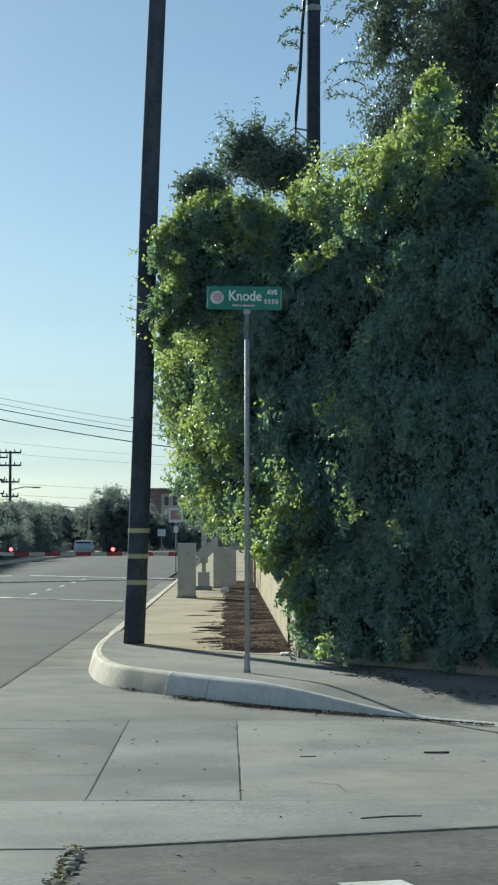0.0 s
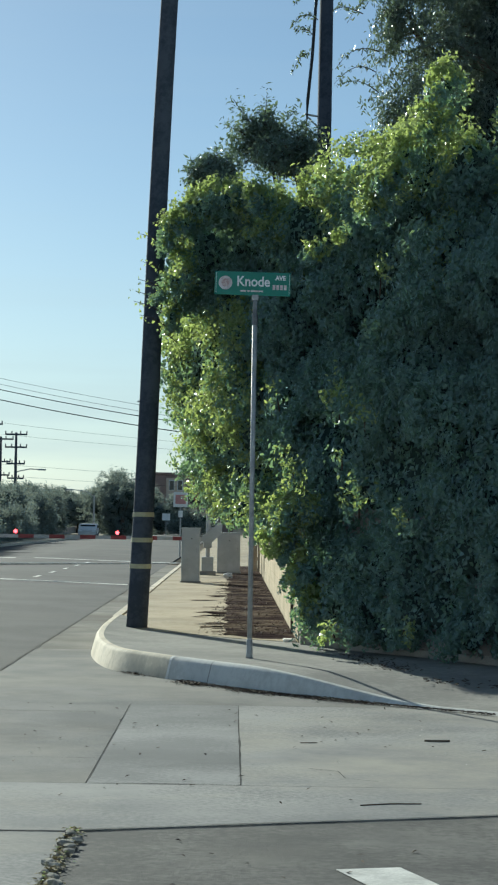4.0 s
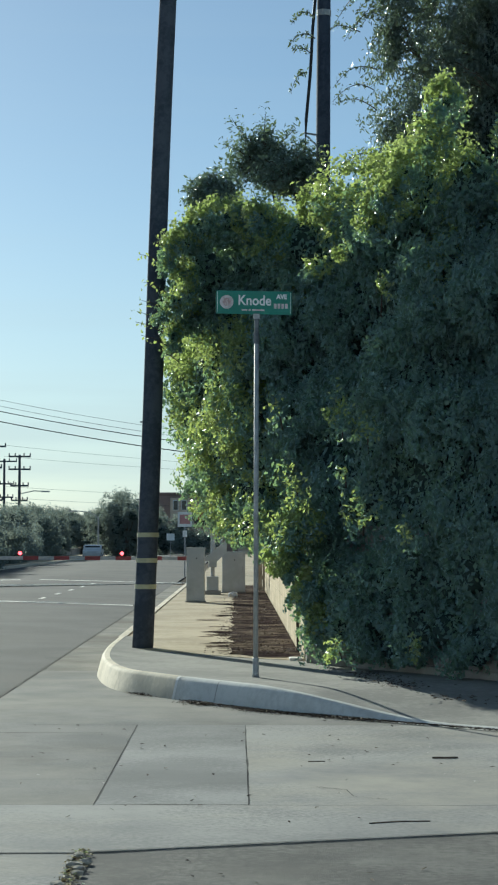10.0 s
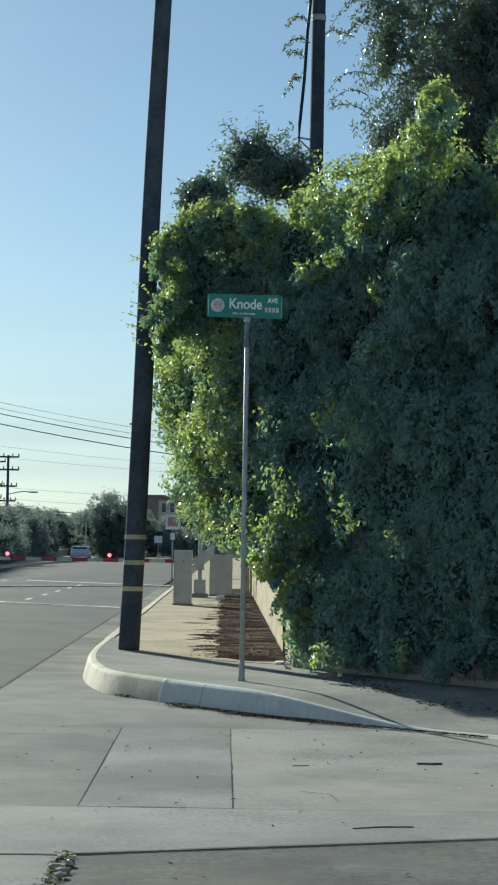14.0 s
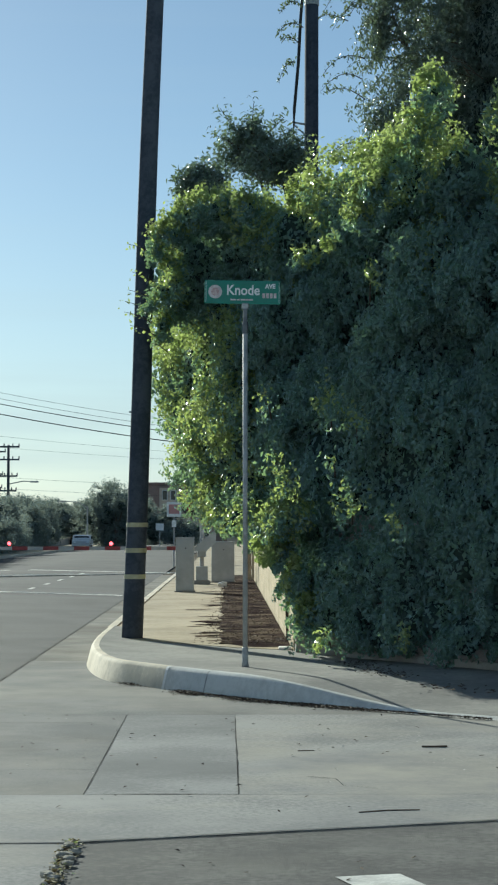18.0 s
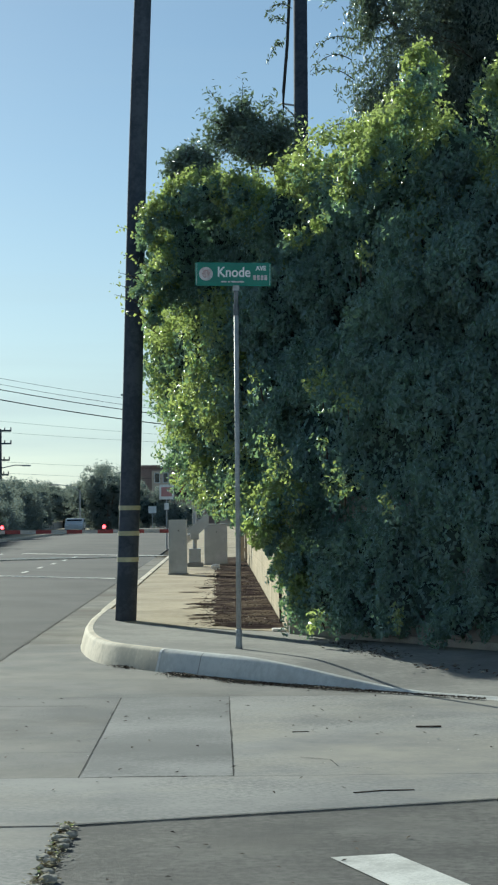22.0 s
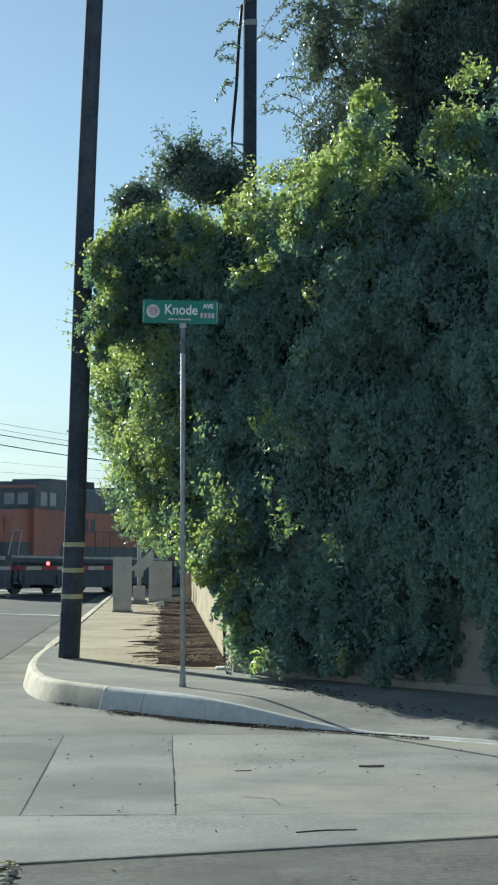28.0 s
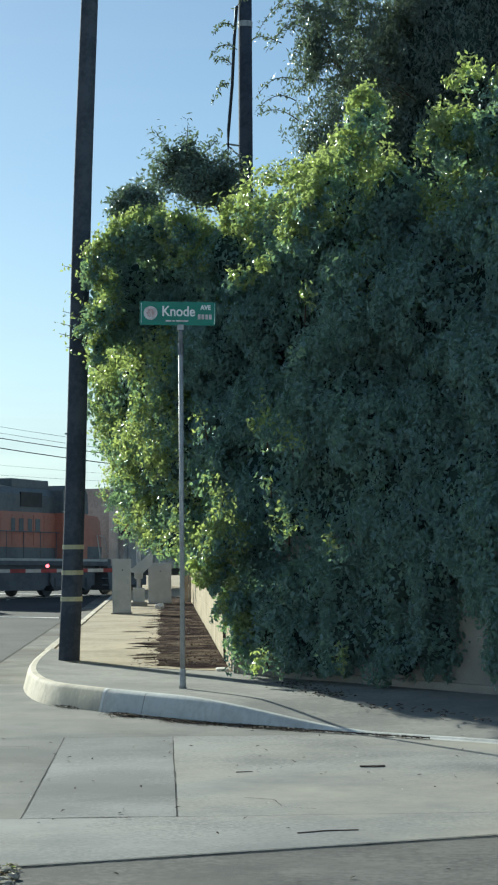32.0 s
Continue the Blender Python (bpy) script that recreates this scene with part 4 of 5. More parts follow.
for i, (x, y, h) in enumerate(((1.15, 24.4, 5.0), (1.9, 23.2, 5.6), (2.7, 22.0, 5.6), (3.5, 20.9, 5.6), (0.9, 26.0, 4.5))):
    part("stem", tubed([(x, y + 0.35, 0.0), (x - 0.05, y + 0.4, h * 0.4), (x - 0.15, y + 0.35, h * 0.75), (x - 0.1, y + 0.3, h)], [0.09, 0.075, 0.05, 0.02], 7), "bark", hedge, "woody stem")

# ---- poles, posts, signs ----
def main_pole():
    p = thing("utility_pole", pose(-1.34, 27.24, 0.2), "dark leaning wooden utility pole with three yellow bands", "utility pole")
    lean = 0.0335
    bm = bmesh.new()
    tube(bm, [(lean * z - 0.0 + 0.012 * math.sin(z * 0.7), 0, z) for z in np.linspace(-0.15, 13.0, 16)], list(np.linspace(0.150, 0.110, 16)), 20)
    part("shaft", bm, "pole", p, smooth=True)
    for z in (0.87, 1.24, 1.60):
        part("band", tubed([(lean * z + 0.012 * math.sin(z * 0.7), 0, z - 0.032), (lean * z + 0.012 * math.sin(z * 0.7), 0, z + 0.032)], 0.153, 20), "yellow", p, "yellow reflective band")
    for z in (2.1, 3.2):
        part("nail", tubed([(-0.155 + lean * z, -0.05, z), (-0.12 + lean * z, -0.05, z)], 0.014, 6), "zinc", p)


def second_pole():
    p = thing("utility_pole", pose(1.47, 33.0, 0.0), "dark wooden utility pole rising behind the hedge", "utility pole")
    part("shaft", tubed([(0, 0, -0.1), (-0.02, 0, 6), (0.0, 0, 11.35)], [0.15, 0.13, 0.118], 18), "pole", p, smooth=True)
    part("strap", tubed([(0, 0, 10.85), (0, 0, 10.95)], 0.128, 18), "zinc", p)
    part("riser_cable", tubed([(-0.15, -0.1, 11.2), (-0.20, -0.12, 10.6), (-0.24, -0.12, 9.8), (-0.31, -0.12, 9.0), (-0.33, -0.12, 8.3)], 0.028, 7), "wire", p, "thick black hanging cable")
    part("bracket", tubed([(-0.1, -0.05, 8.75), (-0.36, -0.1, 8.78)], 0.018, 6), "zinc", p)
    part("bracket", tubed([(-0.1, -0.05, 8.55), (-0.33, -0.1, 8.75)], 0.014, 6), "zinc", p)


main_pole()
second_pole()


def letters(text, size, x, z, parent, mat="sign_white", name="lettering", y=-0.008):
    cu = bpy.data.curves.new(name, "FONT")
    cu.body, cu.size, cu.extrude, cu.align_x, cu.offset = text, size, 0.001, "LEFT", 0.0032
    ob = bpy.data.objects.new(name, cu)
    me = bpy.data.meshes.new_from_object(ob)
    bpy.data.objects.remove(ob)
    me.materials.clear()
    me.materials.append(M[mat])
    me.transform(pose(x, y, z, 90, 0, 0))
    return me


def street_sign():
    s = thing("street_sign", pose(0.203, 21.44, 0.2), "green street name sign on a galvanised steel post", "street sign")
    part("post", tubed([(0, 0, 0), (0, 0, 3.85)], 0.028, 14), "zinc", s, smooth=True)
    part("base_sleeve", tubed([(0, 0, 0), (0, 0, 0.05), (0, 0, 0.2), (0, 0, 0.22)], [0.044, 0.036, 0.035, 0.031], 14), "zinc", s, smooth=True)
    part("collar", tubed([(0, 0, 3.72), (0, 0, 3.82), (0, 0, 3.85)], [0.033, 0.035, 0.03], 14), "steel_dark", s, "dark collar")
    part("bracket", boxed(-0.024, 0.024, -0.026, 0.026, 3.84, 4.05, 0.008), "steel_dark", s, "dark cast bracket")
    bm = boxed(-0.038, 0.038, -0.03, 0.03, 4.0, 4.06, 0.008)
    part("clamp", bm, "zinc", s)
    plate = part("plate", boxed(-0.445, 0.405, -0.005, 0.005, 4.045, 4.31, 0.003), "green", s, "green reflective name plate")
    plate.matrix_basis = Matrix.Translation((-0.012, 0, 4.188)) @ pose(0, 0, 0, 0, 0.9, 0) @ Matrix.Translation((0, 0, -4.18))
    for text, size, x, z in (("Knode", 0.158, -0.2, 4.15), ("AVE", 0.07, 0.235, 4.225)):
        me = letters(text, size, 0, 0, plate)
        w = max(v.co.x for v in me.vertices)
        want = 0.375 if text == "Knode" else 0.115
        me.transform(Matrix.Translation((x, 0, z)) @ Matrix.Diagonal((want / w, 1, 1, 1)))
        t = new("lettering", me)
        t.parent = plate
        t["label"] = "white lettering"
    part("seal", tubed([(-0.325, -0.0055, 4.18), (-0.325, -0.008, 4.18)], 0.077, 28), "seal", plate, "round pale seal")
    part("seal_mark", tubed([(-0.325, -0.0085, 4.18), (-0.325, -0.0095, 4.18)], 0.046, 20), "seal_mark", plate, "faded reddish emblem")
    for i in range(4):
        part("bar", boxed(0.205 + 0.042 * i, 0.236 + 0.042 * i, -0.0075, -0.0055, 4.115, 4.17), "seal", plate)
    for i, (a, b) in enumerate(((-0.155, -0.09), (-0.078, -0.05), (-0.038, 0.10))):
        part("bar", boxed(a, b, -0.0075, -0.0055, 4.085, 4.102), "seal", plate)
    for x in (-0.43, 0.39):
        part("edge_strip", boxed(x, x + 0.004, -0.0065, -0.0055, 4.06, 4.295), "sign_white", plate)


street_sign()


# ---- railway crossing ----
TRACK = math.radians(64)
TX = Vector((math.cos(TRACK), math.sin(TRACK), 0))
TY = Vector((-TX.y, TX.x, 0))
TC = Vector((-3.85, 76.0, 0)) + TY * 0.75
GRADE = -0.012
track = thing("railway_track", Matrix.Translation((TC.x, TC.y, 0.05)) @ Matrix.Rotation(TRACK, 4, "Z") @ pose(0, 0, 0, 0, math.degrees(-math.atan(GRADE)), 0), "steel rails set in concrete crossing panels", "railway track", kind="structure")
for y in (-0.755, 0.755):
    part("rail", boxed(-60, 160, y - 0.036, y + 0.036, -0.15, 0.0, 0.01), "rail", track)
for i in range(8):
    part("crossing_panel", boxed(-13 + 2.4 * i, -10.62 + 2.4 * i, -0.66, 0.66, -0.2, -0.012), "concrete", track)


def gate():
    g = thing("crossing_gate", pose(-0.72, 55.2, 0.2), "lowered red and white railway crossing gate on a grey stand", "crossing gate")
    part("foundation", boxed(-0.24, 0.24, -0.24, 0.24, 0, 0.12, 0.02), "concrete", g)
    part("junction_box", boxed(-0.17, 0.17, -0.15, 0.15, 0.12, 0.52, 0.02), "cabinet", g)
    part("mast", tubed([(0, 0, 0.5), (0, 0, 3.3)], 0.06, 12), "zinc", g)
    part("mechanism", boxed(-0.12, 0.12, -0.3, -0.06, 0.78, 1.12, 0.03), "cabinet_dark", g)
    bm = bmesh.new()
    side_prism(bm, [(-0.3, 0.98), (0.22, 1.42), (0.42, 1.62), (0.40, 1.2), (0.1, 0.92)], -0.40, -0.34)
    part("counterweight", bm, "cabinet", g, "grey counterweight arm")
    arm = part("arm_core", boxed(-6.4, -0.1, -0.375, -0.350, 0.985, 1.085), "sill", g, "white arm")
    for i in range(6):
        part("stripe", boxed(-1.0 - 0.88 * i, -0.56 - 0.88 * i, -0.382, -0.343, 0.98, 1.09), "red", arm, "red stripe")
    for x in (-5.48, -2.58):
        lamp = part("arm_lamp", tubed([(x, -0.40, 1.17), (x, -0.33, 1.17)], 0.06, 14), "black", g, "gate arm lamp")
        part("lens", tubed([(x, -0.41, 1.17), (x, -0.40, 1.17)], 0.052, 14), "lamp_red", lamp, "glowing red lens")
    for x in (-0.32, 0.32):
        hood = part("signal_hood", tubed([(x, -0.1, 2.25), (x, 0.05, 2.25)], 0.28, 18), "black", g, "black round signal background")
        part("signal_lens", tubed([(x, -0.12, 2.25), (x, -0.1, 2.25)], 0.14, 16), "red", hood)
    part("signal_arm", boxed(-0.5, 0.5, -0.02, 0.06, 2.2, 2.3), "black", g)
    return g


gate()


def control_box(x, y, w, dp, h, mat, label):
    b = thing("control_cabinet", pose(x, y, 0.2), label, "utility cabinet", "signal cabinets")
    part("plinth", boxed(-w / 2 - 0.03, w / 2 + 0.03, -dp / 2 - 0.03, dp / 2 + 0.03, 0, 0.04, 0.008), "concrete", b)
    part("body", boxed(-w / 2, w / 2, -dp / 2, dp / 2, 0.04, h - 0.03, 0.012), mat, b)
    part("lid", boxed(-w / 2 - 0.012, w / 2 + 0.012, -dp / 2 - 0.012, dp / 2 + 0.012, h - 0.032, h, 0.01), mat, b)
    door = part("door", boxed(-w / 2 + 0.025, w / 2 - 0.025, -dp / 2 - 0.012, -dp / 2 - 0.002, 0.09, h - 0.08, 0.004), mat, b)
    part("handle", boxed(w / 2 - 0.09, w / 2 - 0.06, -dp / 2 - 0.03, -dp / 2 - 0.012, h * 0.55, h * 0.55 + 0.12, 0.005), "zinc", door)
    part("lock", tubed([(0.02, -dp / 2 - 0.02, h * 0.8), (0.02, -dp / 2 - 0.012, h * 0.8)], 0.018, 10), "black", door)


control_box(-1.05, 48.1, 0.455, 0.4, 1.37, "cabinet", "tall narrow grey steel cabinet on the sidewalk")
control_box(-0.12, 57.2, 0.68, 0.55, 1.22, "cabinet_dark", "wide dull grey steel cabinet under the hedge")


# ---- road paint ----
def paint(name, quad, label, z=None):
    tagged(raw(name, [(x, y, (crown(x) if z is None else z) + 0.004) for x, y in quad], [(0, 1, 2, 3)], "white_paint"), label, "road marking", "road markings", "structure")


def bar_across(x0, x1, y0, y1, w, label):
    n = 6
    vs, fs = [], []
    for i in range(n + 1):
        t = i / n
        x, y = x0 + (x1 - x0) * t, y0 + (y1 - y0) * t
        vs += [(x, y, crown(x) + 0.002), (x, y + w, crown(x) + 0.002)]
        fs += [(2 * i, 2 * i + 2, 2 * i + 3, 2 * i + 1)] if i < n else []
    tagged(raw("road_marking", vs, fs, "white_paint"), label, "road marking", "road markings", "structure")


bar_across(-8.4, -2.8, 52.6, 51.2, 0.6, "worn white stop line before the crossing")
bar_across(-13.8, -2.3, 80.6, 79.3, 0.8, "worn white line beyond the rails")
for i in range(5):
    y = 55.0 + 4.8 * i
    bar_across(-5.72, -5.6, y, y, 1.6, "short white lane dash")
paint("road_marking", [(0.534, 9.572), (1.70, 5.885), (2.085, 5.919), (0.861, 9.655)], "white limit line painted on the side street", -0.006)


# ---- train ----
def loco(name, label):
    """Road switcher: x runs back from the nose, -y is the side towards the street."""
    L, W2 = 13.7, 1.42
    t = thing(name, pose(0, 0, 0), label, "locomotive", "train")
    part("underframe", boxed(0.0, L, -W2, W2, 1.18, 1.46, 0.02), "under", t)
    for s in (-1, 1):
        part("sill_stripe", boxed(0.3, L - 0.3, s * W2 - 0.012, s * W2 + 0.012, 1.36, 1.45), "sill", t, "pale sill stripe")
    part("pilot", side_prism(bmesh.new(), [(-0.05, 1.2), (-0.05, 0.95), (-0.28, 0.22), (0.15, 0.22), (0.35, 1.2)], -1.45, 1.45), "under", t, "dark front pilot")
    part("pilot", side_prism(bmesh.new(), [(L + 0.05, 1.2), (L + 0.05, 0.95), (L + 0.2, 0.3), (L - 0.15, 0.3), (L - 0.35, 1.2)], -1.45, 1.45), "under", t, "dark rear pilot")
    part("coupler", boxed(-0.55, 0.0, -0.12, 0.12, 0.75, 1.0, 0.04), "under", t)
    part("front_stripe", boxed(-0.045, -0.012, -1.35, 1.35, 1.28, 1.42), "sill", t)
    nose = part("nose", side_prism(bmesh.new(), [(0.55, 1.46), (0.50, 2.2), (0.62, 2.95), (0.85, 3.15), (1.95, 3.2), (1.95, 1.46)], -1.25, 1.25), "orange", t, "orange front nose")
    part("nose_base", side_prism(bmesh.new(), [(0.53, 1.47), (0.485, 1.95), (1.9, 1.95), (1.9, 1.47)], -1.27, 1.27), "loco_dark", nose, "dark lower nose band")
    part("nose_door", boxed(0.485, 0.52, -0.95, -0.4, 2.0, 2.85, 0.01), "orange", nose)
    cab = part("cab", side_prism(bmesh.new(), [(1.95, 1.46), (1.95, 3.2), (2.02, 4.05), (2.3, 4.25), (3.8, 4.25), (3.95, 4.1), (3.95, 1.46)], -1.40, 1.40), "orange", t, "orange crew cab")
    part("cab_roof", side_prism(bmesh.new(), [(1.93, 3.22), (2.0, 4.0), (2.28, 4.28), (3.82, 4.28), (4.0, 4.08), (4.0, 3.22)], -1.43, 1.43), "loco_dark", cab, "dark upper cab and roof")
    part("window_band", boxed(1.915, 1.99, -1.3, 1.3, 3.3, 3.9), "loco_dark", cab, "dark windscreen surround")
    for y in (-0.95, -0.35, 0.3, 0.9):
        part("windscreen", boxed(1.885, 1.925, y - 0.22, y + 0.22, 3.38, 3.82), "cab_glass", cab)
    for s in (-1, 1):
        for x in (2.35, 3.05):
            part("side_window", boxed(x, x + 0.5, s * 1.43 - 0.015, s * 1.43 + 0.015, 3.35, 3.85), "cab_glass", cab)
    hl = part("headlight", boxed(0.44, 0.7, -0.13, 0.13, 2.6, 3.04, 0.03), "black", t)
    for z in (2.72, 2.92):
        part("lens", tubed([(0.40, 0, z), (0.44, 0, z)], 0.07, 14), "lamp_white", hl, "lit headlamp")
    for y in (-0.72, 0.72):
        dl = part("ditch_light", tubed([(0.28, y, 1.66), (0.5, y, 1.66)], 0.11, 14), "black", t)
        part("lens", tubed([(0.25, y, 1.66), (0.28, y, 1.66)], 0.062, 14), "lamp_white", dl, "lit ditch lamp")
    prof = [(-1.05, 1.46), (-1.05, 3.85), (-0.85, 4.12), (-0.3, 4.24), (0.3, 4.24), (0.85, 4.12), (1.05, 3.85), (1.05, 1.46)]
    bm = bmesh.new()
    a = [bm.verts.new((3.95, y, z)) for y, z in prof]
    b = [bm.verts.new((L - 0.75, y, z)) for y, z in prof]
    for i in range(len(prof)):
        bm.faces.new((a[i], a[(i + 1) % len(prof)], b[(i + 1) % len(prof)], b[i]))
    bm.faces.new(a[::-1])
    bm.faces.new(b)
    bmesh.ops.recalc_face_normals(bm, faces=bm.faces[:])
    hood = part("hood", bm, "loco_dark", t, "dark upper engine hood")
    for s in (-1, 1):
        part("orange_band", boxed(3.96, L - 0.74, s * 1.05 - 0.03, s * 1.05 + 0.03, 1.87, 3.2), "orange", hood, "orange side band")
        part("lower_band", boxed(3.96, L - 0.74, s * 1.05 - 0.035, s * 1.05 + 0.035, 1.46, 1.85), "loco_dark", hood)
        for i in range(11):
            x = 4.15 + 0.8 * i
            part("door_panel", boxed(x, x + 0.72, s * 1.085 - 0.012, s * 1.085 + 0.012, 1.95, 3.1, 0.006), "orange", hood)
        part("intake_grille", boxed(5.0, 6.6, s * 1.05 - 0.03, s * 1.05 + 0.03, 3.4, 3.95), "black", hood)
        part("radiator_grille", boxed(10.2, 12.6, s * 1.05 - 0.03, s * 1.05 + 0.03, 3.35, 4.0), "black", hood)
        for i in range(4):
            w = (0.34, 0.30, 0.34, 0.30)[i]
            part("bar", boxed(5.2 + 0.62 * i, 5.2 + 0.62 * i + w, s * 1.104 - 0.006, s * 1.104 + 0.006, 2.45, 2.95), "loco_dark", hood, "dark unreadable lettering")
    part("rear_band", boxed(L - 0.75, L - 0.70, -1.05, 1.05, 2.0, 3.2), "orange", hood)
    part("roof_box", boxed(4.1, 6.9, -0.85, 0.85, 4.1, 4.46, 0.05), "loco_dark", hood)
    part("exhaust_stack", boxed(8.0, 8.8, -0.3, 0.3, 4.2, 4.52, 0.03), "black", hood)
    part("radiator_roof", boxed(10.0, 12.7, -1.0, 1.0, 4.05, 4.36, 0.06), "loco_dark", hood)
    for s in (-1, 1):
        y = s * 1.38
        rail_bm = bmesh.new()
        tube(rail_bm, [(4.2, y, 2.45), (L - 0.9, y, 2.45)], 0.02, 6)
        rail_ob = part("handrail", rail_bm, "loco_dark", t)
        for i in range(8):
            x = 4.4 + 1.25 * i
            part("stanchion", tubed([(x, y, 1.46), (x, y, 2.45)], 0.018, 6), "loco_dark", rail_ob)
        for x0, e in ((0.15, 1), (L - 0.15, -1)):
            part("grab_rail", tubed([(x0, y, 0.95), (x0, y, 1.5), (x0 + e * 0.35, y, 2.35), (x0 + e * 0.75, y, 2.4)], 0.025, 6), "sill", t, "white grab rail")
            part("grab_rail", tubed([(x0 + e * 0.7, y, 0.95), (x0 + e * 0.7, y, 1.6), (x0 + e * 0.95, y, 2.4)], 0.025, 6), "sill", t, "white grab rail")
            for k in range(3):
                xa = x0 + e * 0.12
                part("step", boxed(min(xa, xa + e * 0.5), max(xa, xa + e * 0.5), y - 0.12, y + 0.06, 0.4 + 0.27 * k, 0.44 + 0.27 * k), "under", t)
    part("fuel_tank", side_prism(bmesh.new(), [(4.9, 1.2), (5.1, 0.36), (5.35, 0.26), (8.3, 0.26), (8.55, 0.36), (8.8, 1.2)], -1.3, 1.3), "under", t)
    for s in (-1, 1):
        part("skirt", boxed(0.9, L - 0.9, s * 1.12 - 0.05, s * 1.12 + 0.05, 0.42, 1.2), "under", t, "grimy pipes and skirt below the walkway")
    for xb in (2.9, L - 2.9):
        bogie = part("bogie", side_prism(bmesh.new(), [(xb - 1.75, 0.55), (xb - 1.7, 0.95), (xb - 0.5, 1.05), (xb + 0.5, 1.05), (xb + 1.7, 0.95), (xb + 1.75, 0.55), (xb + 1.4, 0.22), (xb + 1.1, 0.22), (xb + 0.8, 0.36), (xb - 0.8, 0.36), (xb - 1.1, 0.22), (xb - 1.4, 0.22)], -1.25, 1.25), "under", t, "dark two-axle bogie")
        for dx in (-1.25, 1.25):
            for s in (-1, 1):
                part("wheel", tubed([(xb + dx, s * 0.70, 0.5), (xb + dx, s * 0.83, 0.5)], 0.5, 24), "under", bogie)
                part("axle_box", boxed(xb + dx - 0.2, xb + dx + 0.2, s * 1.25 - 0.08, s * 1.25 + 0.08, 0.36, 0.72, 0.03), "under", bogie)
    return t


def freight_car():
    t = thing("freight_car", pose(0, 0, 0), "tall dusty grey covered freight car", "freight car", "train")
    L = 15.0
    part("body", side_prism(bmesh.new(), [(0.4, 1.1), (0.4, 4.25), (L - 0.4, 4.25), (L - 0.4, 1.1)], -1.45, 1.45), "hopper", t)
    part("roof", side_prism(bmesh.new(), [(0.3, 4.25), (0.3, 4.38), (L - 0.3, 4.38), (L - 0.3, 4.25)], -1.5, 1.5), "hopper", t)
    for i in range(12):
        x = 0.7 + 1.22 * i
        for s in (-1, 1):
            part("side_post", boxed(x, x + 0.1, s * 1.45 - 0.06, s * 1.45 + 0.06, 1.15, 4.24), "hopper", t)
    part("underframe", boxed(0.0, L, -0.5, 0.5, 0.8, 1.12), "under", t)
    part("end_ladder", boxed(0.32, 0.40, -1.2, -0.8, 1.2, 4.2), "sill", t)
    for xb in (2.0, L - 2.0):
        bogie = part("bogie", boxed(xb - 1.2, xb + 1.2, -1.1, 1.1, 0.4, 0.8, 0.05), "under", t)
        for dx in (-0.9, 0.9):
            for s in (-1, 1):
                part("wheel", tubed([(xb + dx, s * 0.70, 0.45), (xb + dx, s * 0.83, 0.45)], 0.45, 22), "under", bogie)
    return t


lead = loco("locomotive", "orange and dark green locomotive leading, headlamps lit")
trail = loco("locomotive", "orange and dark green locomotive running cab last")
wagon = freight_car()


# ---- trees behind the hedge ----
def spiky_bush(x, y, z, r, label):
    b = thing("bush", pose(0, 0, 0), label, "bush")
    part("stem", tubed([(1.5, y, 0.0), (1.4, y, z * 0.6), (x, y, z)], [0.06, 0.05, 0.02], 7), "bark", b)
    pts, outs = [], []
    for i in range(46):
        d = unit(rng.normal(0, 1, 3) * [1, 0.8, 0.7] + [0, 0, 0.35])
        ln = r * rng.uniform(0.5, 1.1)
        part("twig", tubed([(x, y, z - 0.1), tuple(np.array((x, y, z)) + d * ln * 0.55), tuple(np.array((x, y, z)) + d * ln)], [0.014, 0.009, 0.004], 5), "bark", b)
        for k in range(90):
            s = rng.uniform(0.15, 1.05)
            pts.append(np.array((x, y, z)) + d * ln * s + rng.normal(0, 0.07, 3))
            outs.append(d)
    leaf_mesh("leaves", np.array(pts), np.array(outs), 0.10, 0.036, "leaf_shrub", b, "narrow blue-green leaves", -0.2)


spiky_bush(0.36, 29.5, 7.58, 0.78, "dark narrow-leaved shrub rising behind the hedge")
spiky_bush(-0.36, 28.5, 6.82, 0.46, "small dark shrub tip above the hedge")
spiky_bush(0.82, 29.0, 7.2, 0.55, "dark narrow-leaved shrub beside the pole")


def spray(t, p0, way, ln, fall, leaves):
    """A thin arching twig with small leaves in pairs along it."""
    st = []
    side = Vector((-way.y, way.x, 0)) * rng.normal(0, 0.12)
    for k in range(9):
        f = k / 8
        st.append(p0 + way * ln * f + side * math.sin(f * 5) * ln + Vector((0, 0, 0.22 * math.sin(f * 2.6) * ln - fall * ln * f ** 2.2)))
    part("twig", tubed([tuple(q) for q in st], [0.009 - 0.0008 * k for k in range(9)], 4), "bark", t)
    for k in range(leaves):
        s = rng.uniform(0.8, 7.99)
        j = int(s)
        p = st[j].lerp(st[j + 1], s - j)
        yield np.array(p) + rng.normal(0, 0.028, 3), rng.normal(0, 1, 3)


